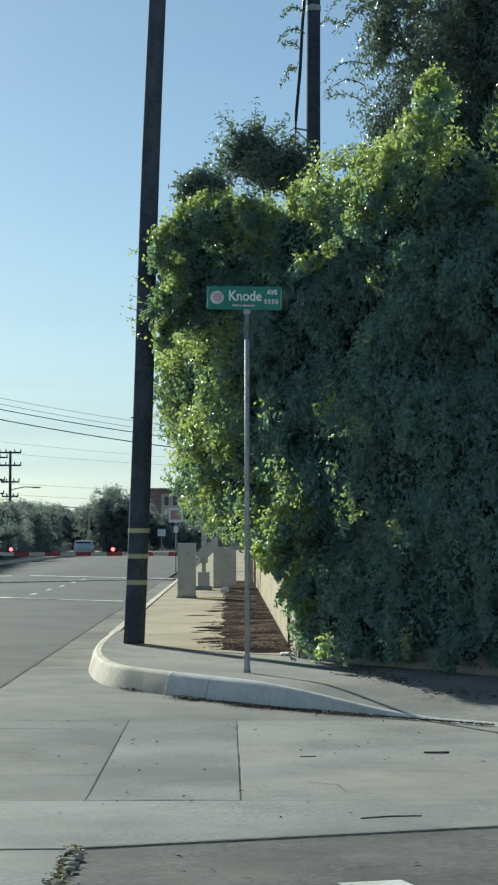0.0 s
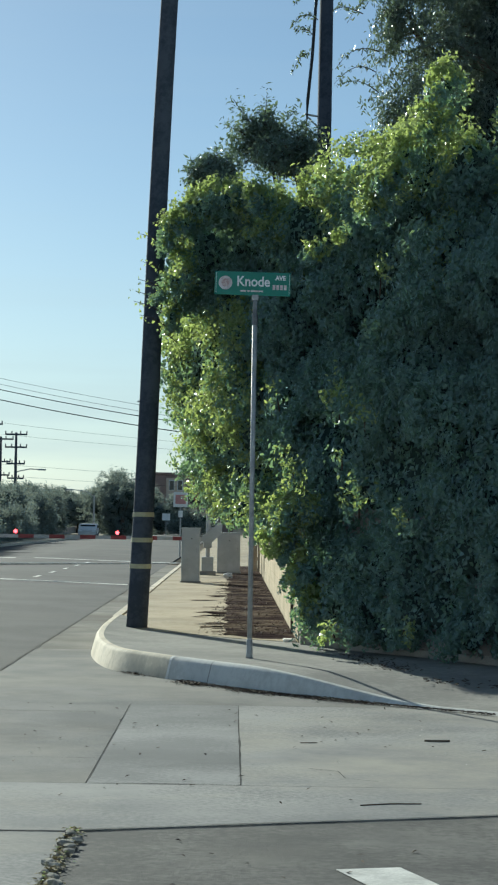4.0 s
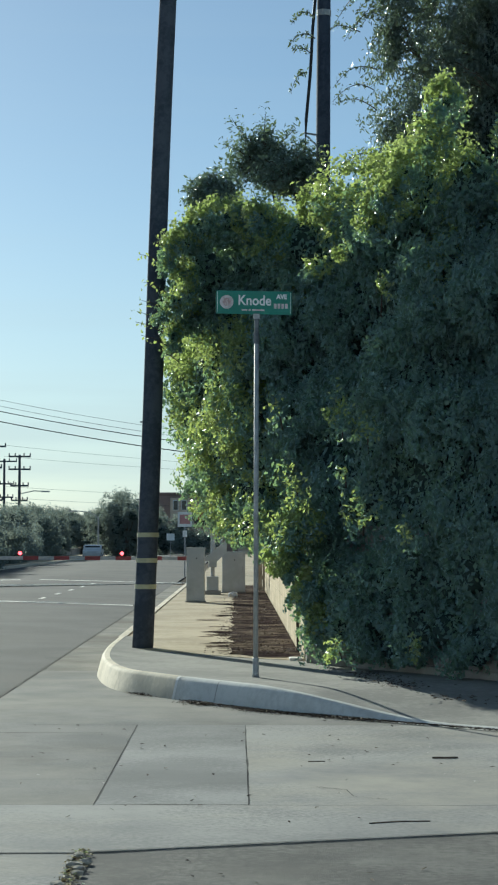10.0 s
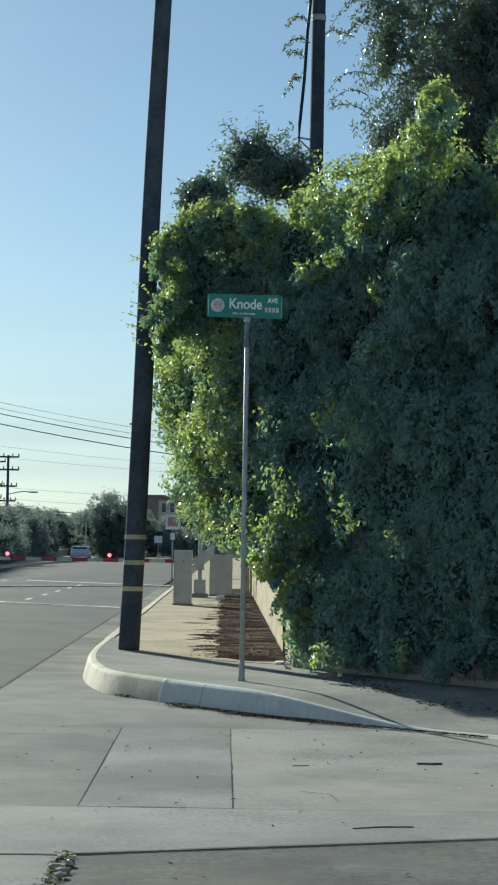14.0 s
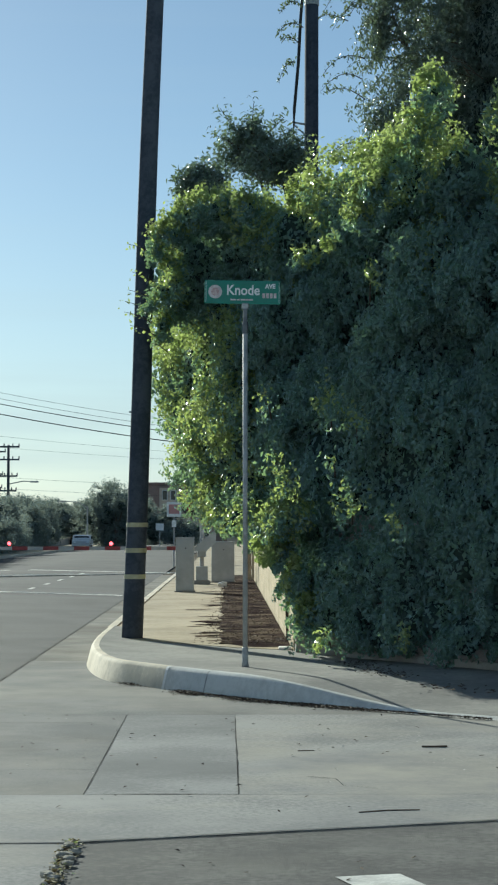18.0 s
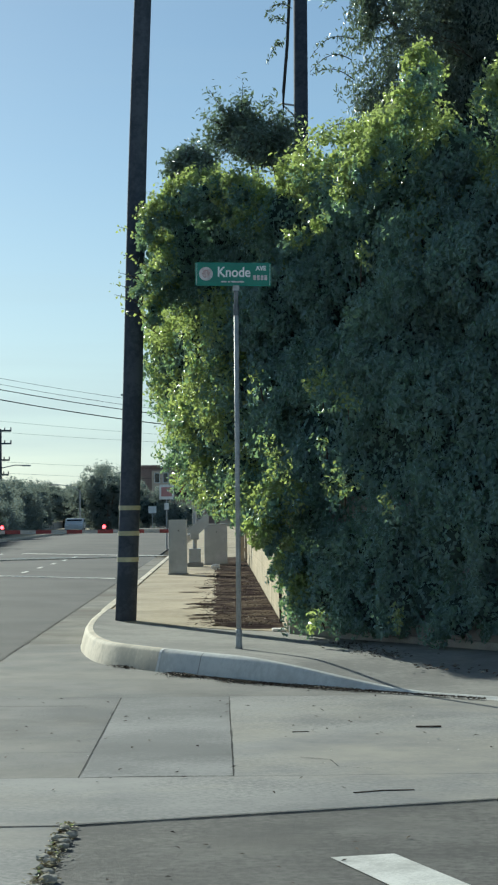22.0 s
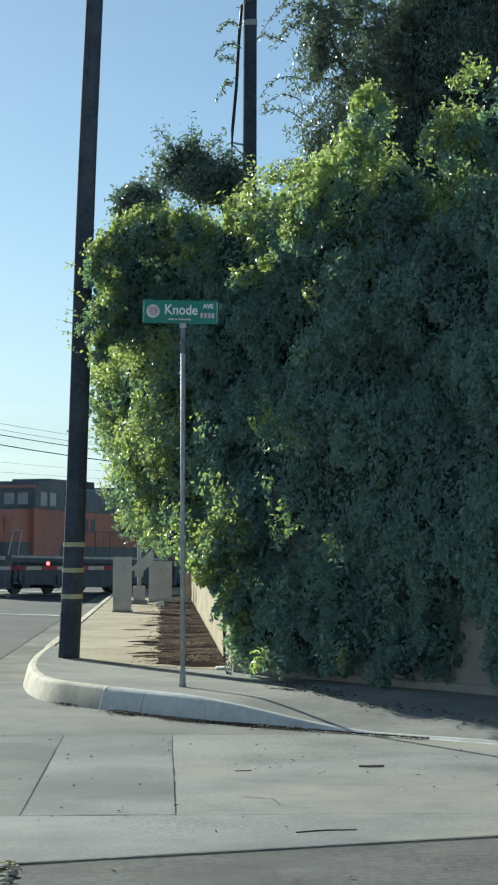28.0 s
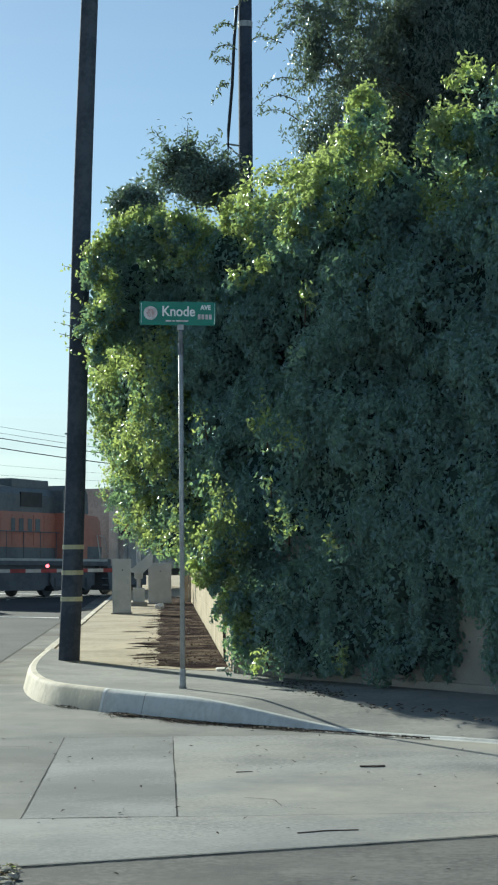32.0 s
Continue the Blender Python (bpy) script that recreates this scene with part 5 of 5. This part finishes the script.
def pepper_tree():
    t = thing("pepper_tree", pose(0, 0, 0), "tall drooping pepper tree with feathery grey-green foliage", "tree")
    part("trunk", tubed([(4.3, 28.6, 0), (4.2, 28.6, 3), (4.2, 28.7, 6.0)], [0.3, 0.24, 0.17], 10), "bark", t, smooth=True)
    dense = [(4.2, 28.0, 7.6, 0.9, 0.8, 1.2), (4.5, 28.0, 9.0, 1.2, 0.9, 1.3), (5.6, 27.6, 8.2, 1.2, 0.9, 1.7), (5.0, 28.2, 10.4, 1.5, 1.0, 1.0), (3.55, 28.2, 7.4, 0.6, 0.6, 1.0)]
    airy = [(2.9, 27.6, 8.2, 0.75, 0.6, 1.1), (3.1, 27.8, 9.5, 0.85, 0.7, 0.9), (2.45, 27.6, 7.5, 0.5, 0.5, 0.7), (2.3, 27.6, 9.0, 0.5, 0.5, 0.6), (3.6, 27.7, 10.6, 0.9, 0.8, 0.7)]
    for k in dense + airy:
        part("limb", tubed([(4.2, 28.7, 5.6), ((4.2 + k[0]) / 2, 28.4, (5.9 + k[2]) / 2 + 0.3), (k[0] + 0.1, k[1], k[2] + 0.2)], [0.12, 0.07, 0.02], 7), "bark", t)
    foliage(t, dense, "leaf_pepper", 24, 36, 0.22, 0.085, 0.024, "leaves", "feathery grey-green leaves", droop=1.2, core=0.86)
    foliage(t, airy, "leaf_pepper", 42, 34, 0.17, 0.08, 0.026, "outer_leaves", "feathery sunlit leaves", droop=1.0, core=0, fill=0.5, hollow=-0.35, swell=0.25, tall=1.6)
    got = []
    for i in range(74):
        z0 = rng.uniform(7.2, 11.0)
        x0 = 2.5 + 0.5 * math.sin(z0 * 1.7) + rng.uniform(-0.35, 0.8)
        way = Vector((-1, rng.normal(0, 0.35), rng.normal(0.05, 0.3))).normalized()
        got += list(spray(t, Vector((x0, rng.uniform(27.2, 27.9), z0)), way, rng.uniform(0.5, 1.0), rng.uniform(0.2, 0.8), 64))
    for x0, z0, ln, fall, way in ((2.2, 9.62, 0.85, 0.75, (-1, 0, 0.12)), (1.75, 9.1, 0.45, 0.2, (-1, 0, 0.1)), (2.0, 8.55, 0.65, 0.4, (-1, 0, -0.15)), (2.0, 7.95, 0.6, 0.1, (-1, 0, 0.15)), (1.95, 8.25, 0.6, 0.3, (-1, 0, -0.1)),
                                  (1.1, 9.0, 0.4, 0.5, (-1, 0, 0.1)), (1.05, 8.75, 0.3, 0.2, (-1, 0, 0.35)), (0.98, 8.5, 0.24, 1.2, (-1, 0, -0.2)), (1.1, 9.3, 0.36, 0.6, (-1, 0, 0.25))):
        got += list(spray(t, Vector((x0, 27.5, z0)), Vector(way).normalized(), ln, fall, 40))
    leaf_mesh("hanging_leaves", np.array([p for p, q in got]), np.array([q for p, q in got]), 0.075, 0.03, "leaf_pepper", t, "paired small leaves on arching twigs", 0.5)


pepper_tree()


# ---- far along the street ----
def far_tree(x, y, h, r, label, palm=False, low=0.2):
    t = thing("tree", pose(x, y, 0), label, "tree", "trees along the street")
    part("trunk", tubed([(0, 0, -0.1), (0.1, 0, h * 0.35), (0, 0, h * 0.62)], [0.09 * r + 0.06, 0.07 * r + 0.04, 0.05], 8), "bark", t)
    blobs = []
    for i in range(9):
        a = rng.uniform(0, 6.28)
        blobs.append((r * 0.5 * math.cos(a), r * 0.5 * math.sin(a), h * rng.uniform(low, 0.80), r * rng.uniform(0.4, 0.62), r * rng.uniform(0.4, 0.6), h * rng.uniform(0.13, 0.22)))
    for k in blobs[:4]:
        part("limb", tubed([(0, 0, h * 0.35), (k[0] * 0.5, k[1] * 0.5, h * 0.45), k[:3]], [0.08, 0.05, 0.02], 6), "bark", t)
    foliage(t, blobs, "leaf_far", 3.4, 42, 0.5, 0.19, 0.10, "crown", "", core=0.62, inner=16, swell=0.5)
    if palm:
        pts = rng.normal(0, 1, (500, 3)) * [0.6, 0.6, 0.38] + [0.6, 0, h * 0.88]
        leaf_mesh("frond_tuft", pts, unit(pts - [0.6, 0, h * 0.76]), 0.45, 0.09, "leaf_far", t, "spiky palm tuft", -0.4)


for i in range(14):
    y = 118 + 8 * i + rng.uniform(-2, 2)
    far_tree(-16.2 - 0.045 * (y - 118) - rng.uniform(0.2, 2.2), y, rng.uniform(3.0, 3.6) * (1 + 0.0065 * (y - 118)), rng.uniform(2.3, 3.2), "dark round street tree beyond the crossing")
for i in range(5):
    far_tree(-15.9 + rng.uniform(-0.4, 0.4), 90 + 5.5 * i, rng.uniform(3.7, 4.3), 2.0, "dark street tree shading the opposite lane", low=0.45)
for x in (-19.5, -17.4, -15.6):
    far_tree(x, 240, rng.uniform(4.8, 5.4), 2.4, "dark tree closing the gap beside the street")
far_tree(-12.9, 205, 7.4, 2.9, "tall grey-green tree with a palm behind it", True)
far_tree(-11.6, 200, 6.6, 2.4, "tall grey-green tree beside the street")
far_tree(-9.0, 240, 6.0, 2.6, "dark tree before the apartment building")
far_tree(-5.5, 235, 5.2, 2.6, "dark tree before the apartment building")
for i in range(16):
    y = 112 + 7.5 * i
    far_tree(-15.9 - 0.05 * (y - 112) - rng.uniform(0, 1.0), y, rng.uniform(1.7, 2.3), 1.9, "low dark clipped shrub below the street trees")
for i in range(9):
    far_tree(-30 + 3.6 * i + rng.uniform(-1, 1), 330 + rng.uniform(-10, 10), rng.uniform(6, 9), 3.4, "far dark tree closing the street")


def apartment():
    b = thing("apartment_building", pose(-10.8, 262, 0), "brown and tan stucco apartment building with flat roof", "building")
    part("wall", boxed(0, 16, 0, 12, 0, 8.2), "bldg_brown", b)
    part("roof", boxed(-0.3, 16.3, -0.3, 12.3, 8.2, 8.45), "bldg_brown", b)
    for i in range(3):
        bay = part("bay", boxed(1.6 + 4.6 * i, 4.2 + 4.6 * i, -0.6, -0.002, 0, 7.7), "bldg_tan", b, "tan projecting bay")
        for k in range(3):
            for dx in (0.35, 1.5):
                w = part("window", boxed(1.6 + 4.6 * i + dx, 2.35 + 4.6 * i + dx, -0.66, -0.602, 1.0 + 2.5 * k, 2.4 + 2.5 * k), "sign_white", bay, "white window frame")
                part("pane", boxed(1.68 + 4.6 * i + dx, 2.27 + 4.6 * i + dx, -0.68, -0.662, 1.08 + 2.5 * k, 2.32 + 2.5 * k), "glass", w)


apartment()


def tall_pole(x, y, h, arms, light=None):
    p = thing("power_pole", pose(x, y, 0), "far dark wooden power pole with stacked crossarms", "power pole", "far power poles")
    part("shaft", tubed([(0, 0, 0), (0, 0, h)], [0.2, 0.13], 8), "pole", p)
    for z, w in arms:
        arm = part("crossarm", boxed(-w / 2, w / 2, -0.08, 0.08, z - 0.09, z + 0.09), "pole", p)
        for k in (-0.48, -0.2, 0.2, 0.48):
            part("insulator", tubed([(k * w, 0, z + 0.09), (k * w, 0, z + 0.36)], 0.07, 6), "pole", arm)
    if light:
        part("lamp_arm", tubed([(0, 0, light), (1.6, 0, light + 0.35), (2.6, 0, light + 0.3)], 0.06, 6), "zinc", p)
        part("lamp_head", boxed(2.4, 3.3, -0.15, 0.15, light + 0.2, light + 0.36), "zinc", p)


tall_pole(-25.7, 200, 12.1, ((11.6, 3.0), (9.4, 2.2), (6.0, 2.4), (4.9, 2.4)))
tall_pole(-28.0, 230, 11.6, ((11.3, 3.0), (8.6, 2.4), (7.0, 2.2), (5.0, 2.0)))
tall_pole(-23.9, 210, 11.2, ((11.0, 2.4), (9.6, 2.4), (7.8, 2.0), (6.2, 1.8)), 6.9)


def street_lamp(x, y, h):
    p = thing("street_lamp", pose(x, y, 0), "far grey street lamp with a long curved arm", "street lamp", "far street lamps")
    part("post", tubed([(0, 0, 0), (0, 0, h - 0.4)], [0.1, 0.07], 8), "zinc", p)
    part("arm", tubed([(0, 0, h - 0.5), (-0.8, 0, h), (-2.2, 0, h + 0.15)], 0.05, 6), "zinc", p)
    part("lamp_head", boxed(-2.9, -2.1, -0.14, 0.14, h + 0.06, h + 0.2), "zinc", p)


street_lamp(-13.8, 190, 4.6)
tall_pole(9.0, 110.0, 7.4, ((6.8, 2.2), (6.0, 2.0)))
tall_pole(-31.0, 110.0, 14.6, ((14.1, 2.4), (13.2, 2.2)))


def wire(name, a, b, sag, r, label):
    pts = [tuple(Vector(a).lerp(Vector(b), t) - Vector((0, 0, 4 * sag * t * (1 - t)))) for t in np.linspace(0, 1, 25)]
    tagged(obj(name, tubed(pts, r, 5), "wire"), label, "overhead wire", "overhead wires")


for za, zb, r in ((14.25, 6.95, 0.010), (13.95, 6.55, 0.011), (13.6, 6.3, 0.024), (12.95, 5.8, 0.028)):
    wire("overhead_wire", (-31.0, 110, za), (9, 110, zb), 1.3, r, "black overhead wire sagging over the street")
for za, zb in ((12.0, 10.0), (10.8, 9.6), (7.6, 7.0), (6.4, 5.9)):
    wire("overhead_wire", (-25.0, 205, za), (20, 230, zb), 0.5, 0.012, "thin far overhead wire")


def post_sign(x, y, z, w, h, label, mark=True):
    s = thing("road_sign", pose(x, y, 0), label, "road sign", "far road signs")
    part("post", tubed([(0, 0.02, 0), (0, 0.02, z + h * 0.4)], 0.035, 8), "zinc", s)
    part("panel", boxed(-w / 2, w / 2, -0.02, 0.0, z - h / 2, z + h / 2, 0.004), "sign_white", s)
    if mark:
        part("bar", boxed(-w * 0.36, w * 0.36, -0.026, -0.021, z - h * 0.3, z + h * 0.32), "faded_red", s, "faded red unreadable marking")
        part("plate", boxed(-0.11, 0.11, -0.02, 0.0, z - h / 2 - 0.5, z - h / 2 - 0.18, 0.004), "sign_white", s, "small white plate below")


post_sign(-2.62, 95, 2.82, 0.72, 0.74, "white road sign with faded red marking on a post")
post_sign(-6.3, 180, 2.17, 0.75, 0.65, "small plain white road sign", False)


def car(x, y, rz, mat, label, van=False):
    c = thing("car", pose(x, y, crown(x), 0, 0, rz), label, "car", "far cars")
    h = 1.9 if van else 1.42
    prof = [(-2.1, 0.35), (-2.12, 0.8), (-1.9, 0.95), (-1.25, 1.0 if not van else 1.1), (-0.6, h - 0.03), (0.9, h), (1.7, 1.05 if not van else h - 0.15), (2.1, 0.95), (2.15, 0.4)]
    bm = side_prism(bmesh.new(), prof, -0.86, 0.86)
    bmesh.ops.bevel(bm, geom=bm.edges[:], offset=0.06, segments=2, affect="EDGES")
    body = part("body", bm, mat, c)
    part("windscreen", boxed(-1.0, -0.72, -0.7, 0.7, 1.05, h - 0.12), "glass", body)
    part("rear_window", boxed(1.35, 1.62, -0.7, 0.7, 1.08, h - 0.14), "glass", body)
    for s in (-1, 1):
        part("side_window", boxed(-0.7, 1.2, s * 0.86 - 0.015, s * 0.86 + 0.015, 1.02, h - 0.14), "glass", body)
        part("headlight", boxed(-2.13, -2.05, s * 0.62 - 0.16, s * 0.62 + 0.16, 0.66, 0.8), "sign_white", body)
        part("tail_light", boxed(2.08, 2.16, s * 0.66 - 0.12, s * 0.66 + 0.12, 0.72, 0.9), "red", body)
        for wx in (-1.32, 1.35):
            w = part("wheel", tubed([(wx, s * 0.70, 0.33), (wx, s * 0.88, 0.33)], 0.33, 18), "tyre", c)
            part("rim", tubed([(wx, s * 0.87, 0.33), (wx, s * 0.895, 0.33)], 0.2, 12), "zinc", w)


car(-13.9, 185, 90, "car_white", "white car waiting far beyond the crossing")
house = thing("house", pose(-20.6, 262, 0), "small pale house with a low roof far off", "house")
part("wall", boxed(0, 4.2, 0, 4, 0, 2.2), "bldg_tan", house)
part("roof", side_prism(bmesh.new(), [(-0.3, 2.2), (2.1, 3.1), (4.5, 2.2)], -0.3, 4.3), "hopper", house)
part("window", boxed(0.6, 1.6, -0.04, 0.0, 0.9, 1.8), "glass", house)
car(-11.4, 215, 90, "car_silver", "silver car waiting far beyond the crossing")
car(-15.6, 112, 90, "car_dark", "dark car parked under the street trees")

left_kerb = thing("kerb", pose(0, 0, 0), "far concrete kerb of the opposite sidewalk", "kerb", kind="structure")
part("kerb_stone", boxed(-14.5, -14.3, -40, 340, -0.1, 0.16, 0.01), "kerb", left_kerb)
tagged(obj("pavement_left", boxed(-19.5, -14.51, -40, 340, -0.1, 0.15), "walk"), "opposite concrete sidewalk under the trees", "sidewalk", kind="structure")
tagged(obj("pavement_right", boxed(-1.73, 8, 66.1, 340, -0.1, 0.15), "walk"), "concrete sidewalk beyond the crossing", "sidewalk", kind="structure")
tagged(obj("low_wall", boxed(-19.9, -19.6, 60, 240, 0, 0.9), "stucco"), "low grey wall along the opposite sidewalk", "wall", kind="structure")


# ---- litter ----
def scatter(name, pts, size, label, mat="litter"):
    p = np.array(pts)
    ob = leaf_mesh(name, p, np.tile([0, 0, 1.0], (len(p), 1)), size, size * 0.5, mat, None, label, 0.0, 0.35)
    tagged(ob, label, "fallen leaves", kind="stuff")


pts = []
for i in range(2000):
    k = rng.uniform(37, 78)
    j = int(k)
    p, w = line[j].lerp(line[j + 1], k - j), inward[j]
    off = abs(rng.normal(0, 0.035)) + 0.008
    pts.append((p.x - w.x * off, p.y - w.y * off, 0.008 + rng.uniform(0, 0.012)))
for i in range(1500):
    k = (rng.normal(39.0, 0.9), rng.normal(47.0, 2.2), rng.normal(58.0, 3.5))[i % 3]
    j = int(k)
    p, w = line[j].lerp(line[j + 1], k - j), inward[j]
    off = abs(rng.normal(0, 0.10)) + 0.01
    pts.append((p.x - w.x * off, p.y - w.y * off, 0.006 + rng.uniform(0, 0.02)))
for i in range(120):
    k = rng.normal(30.5, 1.0)
    j = int(k)
    p, w = line[j].lerp(line[j + 1], k - j), inward[j]
    off = abs(rng.normal(0, 0.05)) + 0.01
    pts.append((p.x - w.x * off, p.y - w.y * off, 0.006 + rng.uniform(0, 0.02)))
scatter("leaf_litter", pts, 0.036, "dry brown leaves lying along the kerb foot")
pts = [(rng.uniform(-0.15, 0.82), 25.2 + 30 * rng.uniform(0, 1) ** 1.2, 0.235 + rng.uniform(0, 0.02)) for i in range(2600)]
pts += [(-0.12 - abs(rng.normal(0, 0.16)), 25.5 + 26 * rng.uniform(0, 1) ** 1.3, 0.211) for i in range(220)]
pts += [(1.4 + 0.19 * (22.1 - y) + rng.normal(0, 0.14), y, 0.206) for y in rng.uniform(18.6, 22.3, 420)]
scatter("leaf_litter", [p for p in pts if p[1] > 20 or p[0] < 0.9], 0.042, "dry brown leaves over the planting strip")
vs, fs = [], []
for i in range(34):
    cx, cy = -0.1 - abs(rng.normal(0, 0.16)), 26.5 + 24 * rng.uniform(0, 1) ** 1.4
    a, b, n0 = rng.uniform(0.08, 0.3), rng.uniform(0.05, 0.22), len(vs)
    for k in range(14):
        r = 1 + 0.45 * noise.noise(Vector((math.cos(k * 0.45) * 2, math.sin(k * 0.45) * 2, i * 3.1)))
        vs.append((cx + a * r * math.cos(k * 0.4488), cy + b * r * math.sin(k * 0.4488), 0.2085))
    fs.append(tuple(range(n0, n0 + 14)))
tagged(raw("soil_spill", vs, fs, "soil"), "dark soil and leaf mould spilled onto the sidewalk", "soil", kind="stuff")
pts = [(rng.uniform(-2.3, 3.0), rng.uniform(11.2, 18.0), 0.008) for i in range(70)] + [(rng.uniform(-0.6, 2.0), rng.uniform(8.6, 10.6), 0.0) for i in range(16)]
scatter("leaf_litter", pts, 0.04, "scattered dark leaf scraps on the concrete")
pts = [(-0.845 + rng.normal(0, 0.03), rng.uniform(8.2, 10.65), 0.004 + rng.uniform(0, 0.016)) for i in range(900)]
scatter("weeds", pts[:40], 0.035, "green weeds growing in the pavement joint", "leaf_sunny")
scatter("weeds", pts[120:520], 0.034, "dry straw-coloured weeds in the pavement joint", "dry_grass")
scatter("leaf_litter", pts[720:], 0.022, "dry scraps caught in the pavement joint")


scatter("paper_scraps", [(rng.uniform(-1.5, 3.0), rng.uniform(12.0, 18.0), 0.007) for i in range(26)] + [(rng.uniform(-0.1, 0.8), rng.uniform(25.5, 45), 0.24) for i in range(60)], 0.028, "tiny pale scraps lying about", "scrap")


pts = [(rng.uniform(1.5, 2.9) + 0.1, 0.0, 0.0) for i in range(90)]
pts = [(x, 23.6 - 1.95 * x + rng.normal(0, 0.35), 0.175) for x, _, _ in pts]
scatter("leaf_litter", [(x, y, 0.2 if x < 1.9 else 0.15) for x, y, z in pts], 0.06, "dark dry leaves lying on the corner sidewalk")
for i in range(16):
    bm = bmesh.new()
    bmesh.ops.create_icosphere(bm, subdivisions=2, radius=rng.uniform(0.012, 0.035))
    o = Vector((i * 1.7, 3.0, 8.0))
    c = Vector((-0.85 + rng.normal(0, 0.028), 8.5 + 2.05 * i / 15 + rng.normal(0, 0.04), 0.008))
    for v in bm.verts:
        v.co = Vector((v.co.x * 1.3, v.co.y * 1.5, v.co.z * 0.7)) * (1 + 0.45 * noise.noise(v.co * 40 + o)) + c
    tagged(obj("stone", bm, "rubble"), "broken chunk of concrete lying in the pavement joint", "stone", "rubble in the joint")


def stick(pts, r, label):
    tagged(obj("stick", tubed(pts, r, 6), "bark"), label, "stick")


stick([(1.54, 15.25, 0.007), (1.64, 15.23, 0.009), (1.74, 15.26, 0.007)], 0.008, "short dark stick lying on the concrete")
stick([(0.80, 11.72, 0.003), (0.98, 11.80, 0.004), (1.18, 11.82, 0.003)], 0.004, "thin curved twig lying on the concrete")
stick([(0.55, 15.0, 0.003), (0.68, 15.02, 0.003)], 0.004, "thin twig lying on the concrete")
rag = obj("paper_scrap", boxed(0.66, 0.83, 24.5, 24.75, 0.2, 0.235, 0.015), "paper")
tagged(rag, "crumpled white paper scrap beside the wall", "litter")
bag = obj("plastic_bag", bmesh.new(), "paper")
bm = bmesh.new()
bmesh.ops.create_icosphere(bm, subdivisions=3, radius=0.11)
for v in bm.verts:
    v.co = Vector((v.co.x * 1.2, v.co.y, v.co.z * 0.7)) * (1 + 0.5 * noise.noise(v.co * 14)) + Vector((-0.1, 52.0, 0.28))
bm.to_mesh(bag.data)
bm.free()
tagged(bag, "crumpled white plastic bag on the sidewalk", "litter")


# ---- what moves ----
def motions():
    tilt = math.degrees(-math.atan(GRADE))

    def at(t, offset, turned):
        u = 1.45 - 4.9 * (t - 26.5) + offset
        p = TC + TX * u
        return Matrix.Translation((p.x, p.y, 0.055 + GRADE * u)) @ Matrix.Rotation(TRACK, 4, "Z") @ pose(0, 0, 0, 0, tilt, 0) @ pose(0, 0, 0, 0, 0, 180 if turned else 0)

    stops = (0.0, 5.0, 10.0, 15.0, 20.0, 25.0, 26.5, 29.0, 32.0)
    walk(lead, [(t, at(t, 0.2, False)) for t in stops])
    walk(trail, [(t, at(t, 28.0, True)) for t in stops])
    walk(wagon, [(t, at(t, 28.7, False)) for t in stops])


motions()
